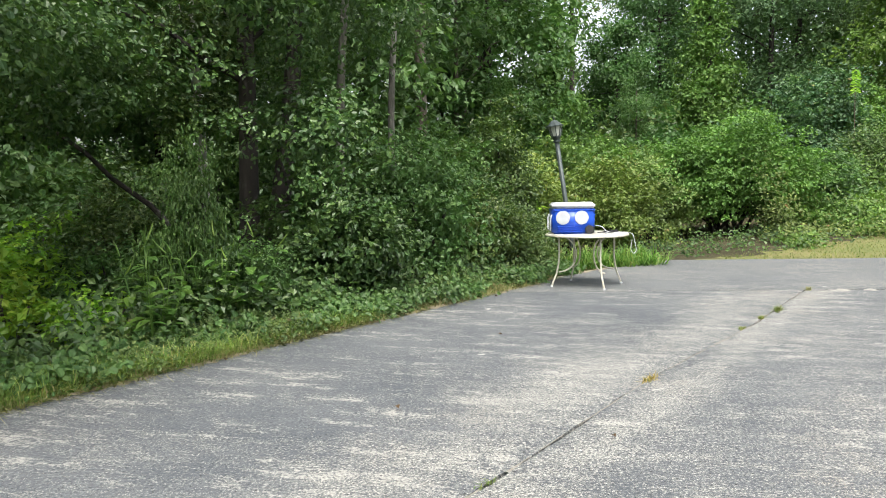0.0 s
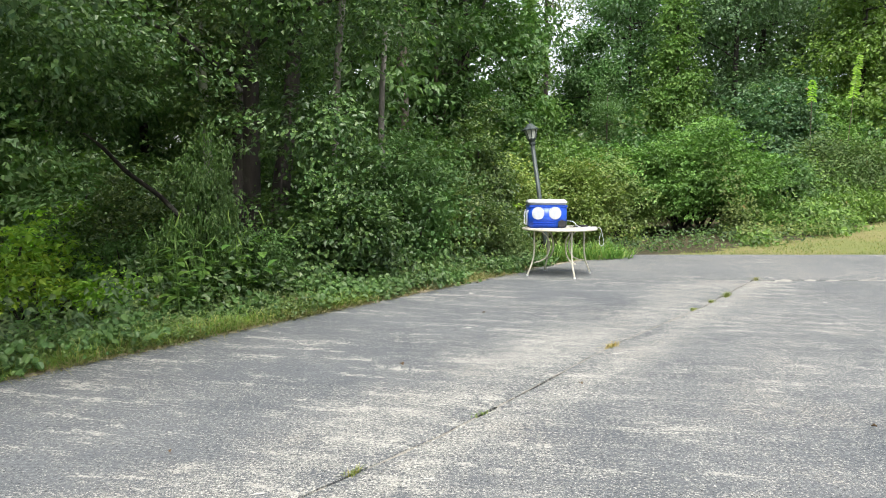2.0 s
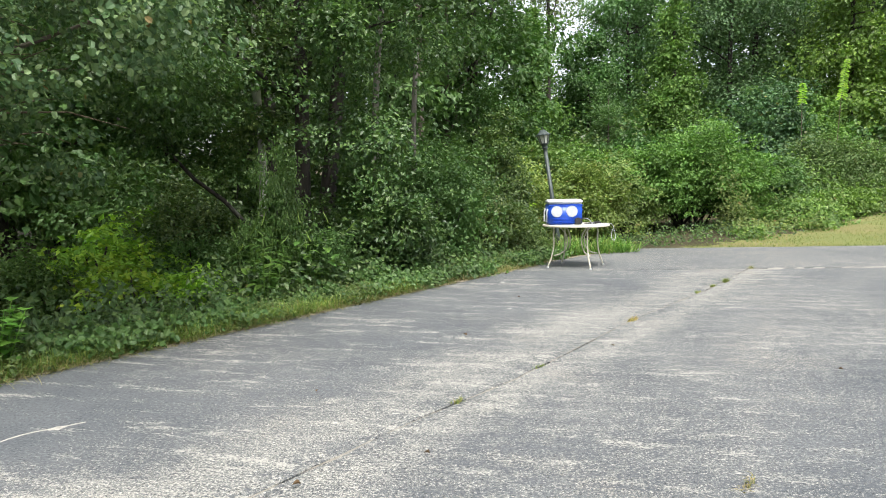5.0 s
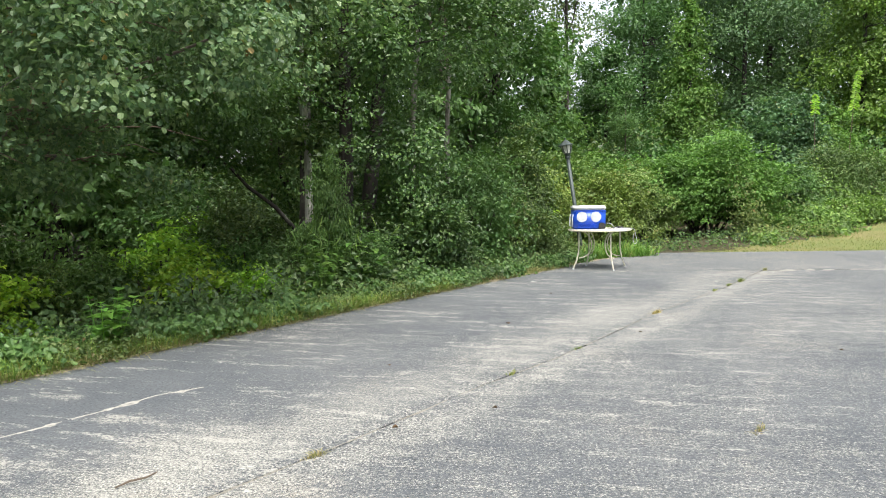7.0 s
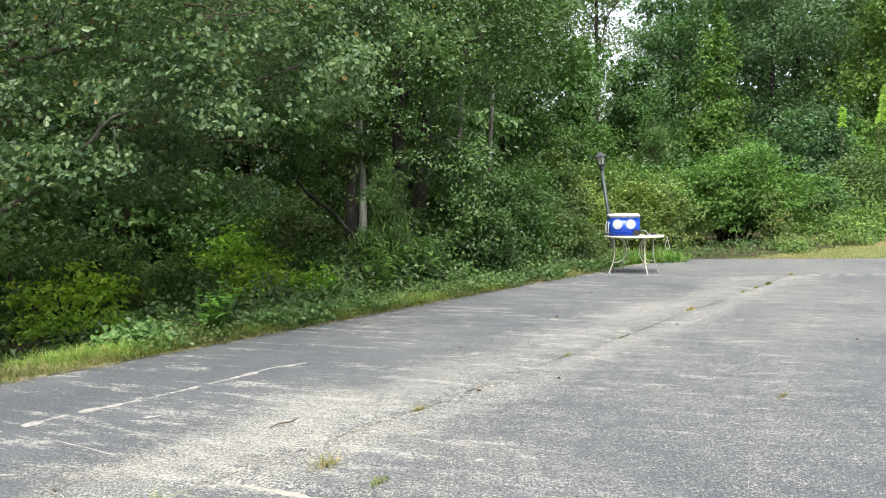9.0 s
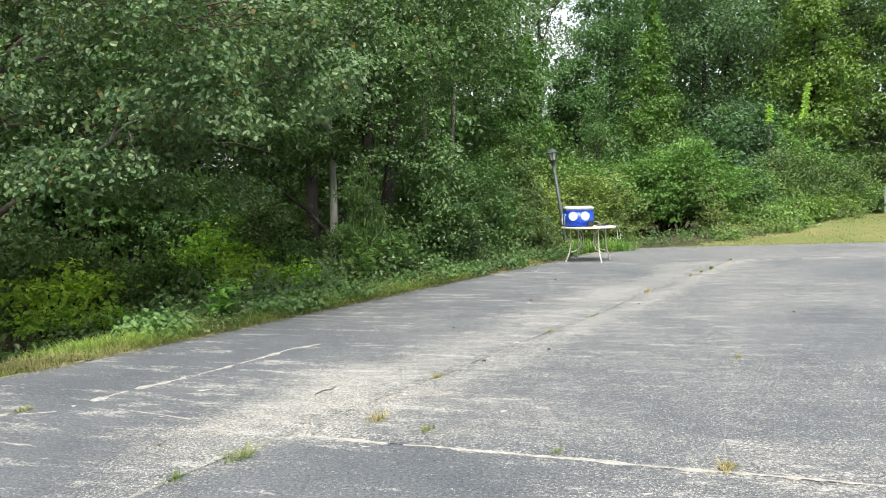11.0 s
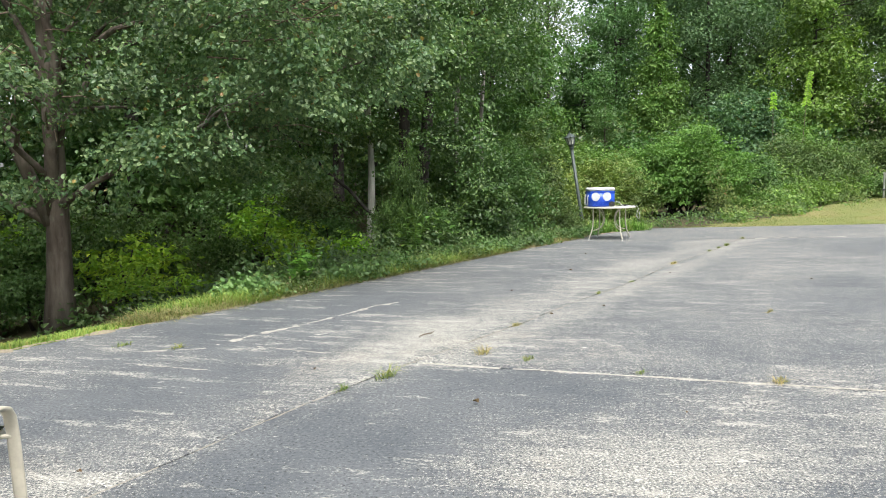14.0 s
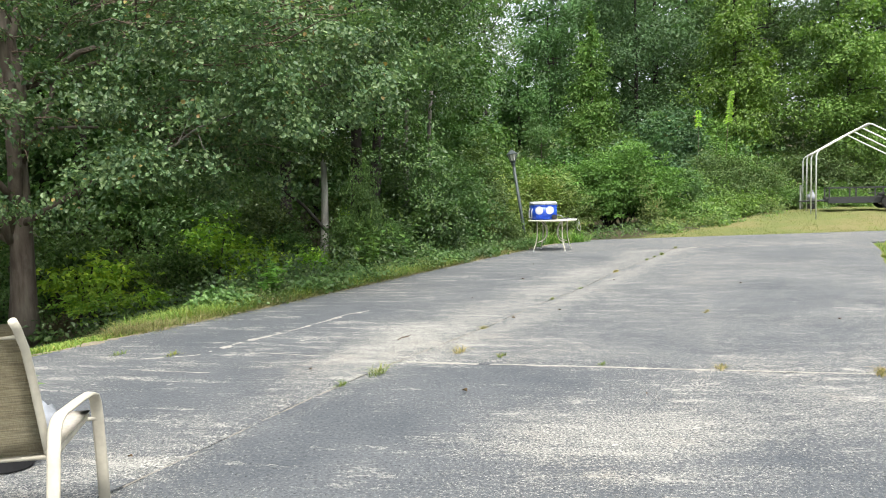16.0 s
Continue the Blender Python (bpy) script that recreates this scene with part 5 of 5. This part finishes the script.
# ---- carport frame and trailer ----
CP, CDIR = Vector((12.05, 17.7)), Vector((2.95, 5.6)).normalized()
CACROSS = Vector((CDIR.y, -CDIR.x))
CYAW = math.degrees(math.atan2(CDIR.y, CDIR.x)) - 90


def build_carport():
    z0 = hz(CP.x, CP.y)
    t = thing("carport_frame", pose(CP.x, CP.y, z0, 0, 0, CYAW), "bare white steel tube carport frame standing on the lawn", "carport frame")
    for k in range(4):
        y = k * 2.03
        dz = hz(*(CP + CDIR * y)) - z0
        fr = [(0, y, dz - 0.05), (0.0, y, 2.0), (0.04, y, 2.12), (0.12, y, 2.19), (1.4, y, 2.93), (1.5, y, 2.96), (1.6, y, 2.93), (2.88, y, 2.19), (2.96, y, 2.12), (3.0, y, 2.0), (3.0, y, dz - 0.05)]
        part("hoop", tube(fr, 0.024, 8), PAINT_WHITE, t, "", True)
    for x, z in ((0.06, 2.14), (1.5, 2.93), (2.94, 2.14)):
        part("purlin", tube([(x, 0, z), (x, 6.1, z)], 0.022, 8), PAINT_WHITE, t, "", True)
    return t


build_carport()


def build_trailer():
    p = CP + CDIR * 3.4 + CACROSS * 2.3
    z0 = hz(p.x, p.y)
    t = thing("utility_trailer", pose(p.x, p.y, z0, 0, 0, CYAW), "black steel utility trailer with low rails parked under the carport frame", "trailer")
    L, W = 3.4, 1.7
    part("deck", box(L, W, 0.05, (0, 0, 0.38), 0.005), WOOD, t, "weathered plank deck")
    for y in (-W / 2, W / 2):
        part("side_rail", box(L, 0.05, 0.2, (0, y, 0.34), 0.006), PAINT_BLACK, t)
        part("top_rail", box(L, 0.045, 0.045, (0, y, 0.78), 0.006), PAINT_BLACK, t)
        for k in range(5):
            part("upright", box(0.05, 0.045, 0.4, (-L / 2 + 0.03 + k * (L - 0.06) / 4, y, 0.59), 0.006), PAINT_BLACK, t)
    for x in (-L / 2, L / 2):
        part("end_rail", box(0.05, W, 0.14, (x, 0, 0.35), 0.006), PAINT_BLACK, t)
        part("top_rail", box(0.045, W, 0.045, (x, 0, 0.78), 0.006), PAINT_BLACK, t)
    for y in (-W / 2 - 0.14, W / 2 + 0.14):
        w = part("wheel", disc(0.26, 0.18, (0.2, y, 0.26), "Y", 0.04, 28), RUBBER, t, "black rubber tyre")
        part("rim", disc(0.14, 0.185, (0.2, y, 0.26), "Y", 0.01, 20), STEEL, w, "steel wheel rim")
        part("mudguard", box(0.8, 0.2, 0.03, (0.2, y, 0.56), 0.01), PAINT_BLACK, t)
    part("jack_stand", box(0.06, 0.06, 0.34, (-L / 2 + 1.9, -W / 2 + 0.1, 0.17), 0.006), RUST, t, "rusty jack stand")
    part("drawbar", tube([(-L / 2, 0.4, 0.33), (-L / 2 - 0.9, 0, 0.31)], 0.035, 6), PAINT_BLACK, t)
    part("drawbar", tube([(-L / 2, -0.4, 0.33), (-L / 2 - 0.9, 0, 0.31)], 0.035, 6), PAINT_BLACK, t)
    part("jack", tube([(-L / 2 - 0.85, 0, 0.02), (-L / 2 - 0.85, 0, 0.9)], 0.035, 8), STEEL, t, "steel nose jack")
    return t


build_trailer()
GREY_PAINT = plain_mat("pale_grey_paint", (0.2, 0.215, 0.24), 0.6, 0, 0.15)
p = CP + CDIR * 4.6 + CACROSS * 0.22
t = thing("gas_bottle", pose(p.x, p.y, hz(p.x, p.y)), "pale grey gas bottle standing by the carport frame", "gas bottle")
part("stand", disc(0.16, 0.2, (0, 0, 0.1), sides=18, bevel=0.01), PLASTIC_BLACK, t, "dark base")
part("bottle", disc(0.17, 0.45, (0, 0, 0.42), bevel=0.09, sides=20), GREY_PAINT, t, "pale grey bottle", True)
part("valve", disc(0.05, 0.1, (0, 0, 0.68), sides=12), GREY_PAINT, t)


# ---- garden chair ----
def build_chair():
    t = thing("garden_chair", pose(-4.31, -2.63, 0, 0, 0, 0), "cream metal garden chair with taupe sling back, seen from behind", "chair")
    hw = 0.235

    def bar(name, pts, r, flat=1.0, label="", mat=PAINT_CREAM):
        return part(name, tube(pts, r, 10, None, True, flat), mat, t, label, True)

    for s in (-1, 1):
        bar("back_post", [(s * hw, 0.02, 0.40), (s * hw, -0.14, 0.37), (s * hw, -0.19, 0.40), (s * hw, -0.222, 0.5), (s * hw, -0.285, 0.7), (s * hw, -0.338, 0.84), (s * hw, -0.395, 0.925), (s * hw, -0.425, 0.955)], 0.0155)
        bar("seat_rail", [(s * hw, -0.16, 0.375), (s * hw, 0.05, 0.40), (s * hw, 0.235, 0.425)], 0.0155)
        ax = s * (hw + 0.055)
        # one bent strap: rear leg, arm, front leg
        loop = [(ax, -0.36, 0.0), (ax, -0.32, 0.2), (ax, -0.28, 0.42), (ax, -0.262, 0.5), (ax, -0.235, 0.535), (ax, -0.19, 0.55), (ax, 0.0, 0.552), (ax, 0.12, 0.548), (ax, 0.175, 0.53), (ax, 0.2, 0.495), (ax, 0.215, 0.42), (ax, 0.235, 0.2), (ax, 0.25, 0.0)]
        bar("arm_loop", loop, 0.026, 0.4)
        bar("bolt_bar", [(s * hw, -0.2, 0.41), (ax, -0.27, 0.41)], 0.009)
        bar("bolt_bar", [(s * hw, 0.2, 0.415), (ax, 0.215, 0.415)], 0.009)
        for y in (-0.36, 0.25):
            part("foot", disc(0.024, 0.02, (ax, y, 0.008), sides=12), PLASTIC_WHITE, t, "plastic foot")
    bar("cross_bar", [(-hw, -0.185, 0.385), (0, -0.19, 0.383), (hw, -0.185, 0.385)], 0.0125)
    bar("cross_bar", [(-hw, -0.37, 0.89), (hw, -0.37, 0.89)], 0.0105)
    bar("cross_bar", [(-hw, 0.21, 0.405), (hw, 0.21, 0.405)], 0.0125)

    def sheet(prof, mat, name, label, wide, sag):
        bm, rows = bmesh.new(), []
        for y, z in prof:
            rows.append([bm.verts.new((wide * (i / 4 - 1), y - sag * math.sin(math.pi * i / 8), z - 0.7 * sag * math.sin(math.pi * i / 8))) for i in range(9)])
        for a, b in zip(rows, rows[1:]):
            for i in range(8):
                bm.faces.new((a[i], a[i + 1], b[i + 1], b[i]))
        bmesh.ops.solidify(bm, geom=bm.faces[:], thickness=0.004)
        return part(name, bm, mat, t, label, True)

    sheet([(-0.2, 0.405), (-0.217, 0.47), (-0.256, 0.6), (-0.302, 0.74), (-0.34, 0.84), (-0.39, 0.915), (-0.414, 0.945)], SLING, "backrest", "ribbed taupe sling fabric", hw - 0.012, 0.012)
    sheet([(-0.2, 0.402), (-0.1, 0.412), (0.05, 0.424), (0.15, 0.436), (0.24, 0.446)], SLING_PALE, "seat", "pale sling seat", hw + 0.018, 0.003)
    return t


build_chair()
t = thing("plastic_bag", pose(-4.17, -2.71, 0.42), "crumpled clear plastic bag with a blue label on the chair seat", "bag")
bm = bmesh.new()
bmesh.ops.create_icosphere(bm, subdivisions=3, radius=1)
for vv in bm.verts:
    k = 1 + 0.35 * noise.noise(vv.co * 2.3) + 0.15 * noise.noise(vv.co * 6)
    vv.co = Vector((vv.co.x * 0.075 * k, vv.co.y * 0.095 * k, (vv.co.z * 0.5 + 0.5) * 0.14 * k))
part("film", bm, CLEAR_BAG, t, "", True)
part("label", box(0.1, 0.012, 0.08, (0.03, -0.105, 0.07), 0.004, turn=Matrix.Rotation(0.4, 4, "Z")), LABEL_BLUE, t, "blue printed label")
# potted plant beside the chair
t = leafy_plant("potted_pepper_plant", pose(-4.69, -1.76, 0.14), "leafy green pepper plant in a black pot beside the chair", 6, 0.5, 7, 0.17, 0.15, LEAF_BRIGHT, 41, False, 0, 0.16)
part("pot", disc(0.115, 0.16, (0, 0, -0.055), sides=24, r2=0.14, bevel=0.006), PLASTIC_BLACK, t, "black plastic pot")
part("soil", disc(0.115, 0.02, (0, 0, 0.018), sides=20), LITTER, t)
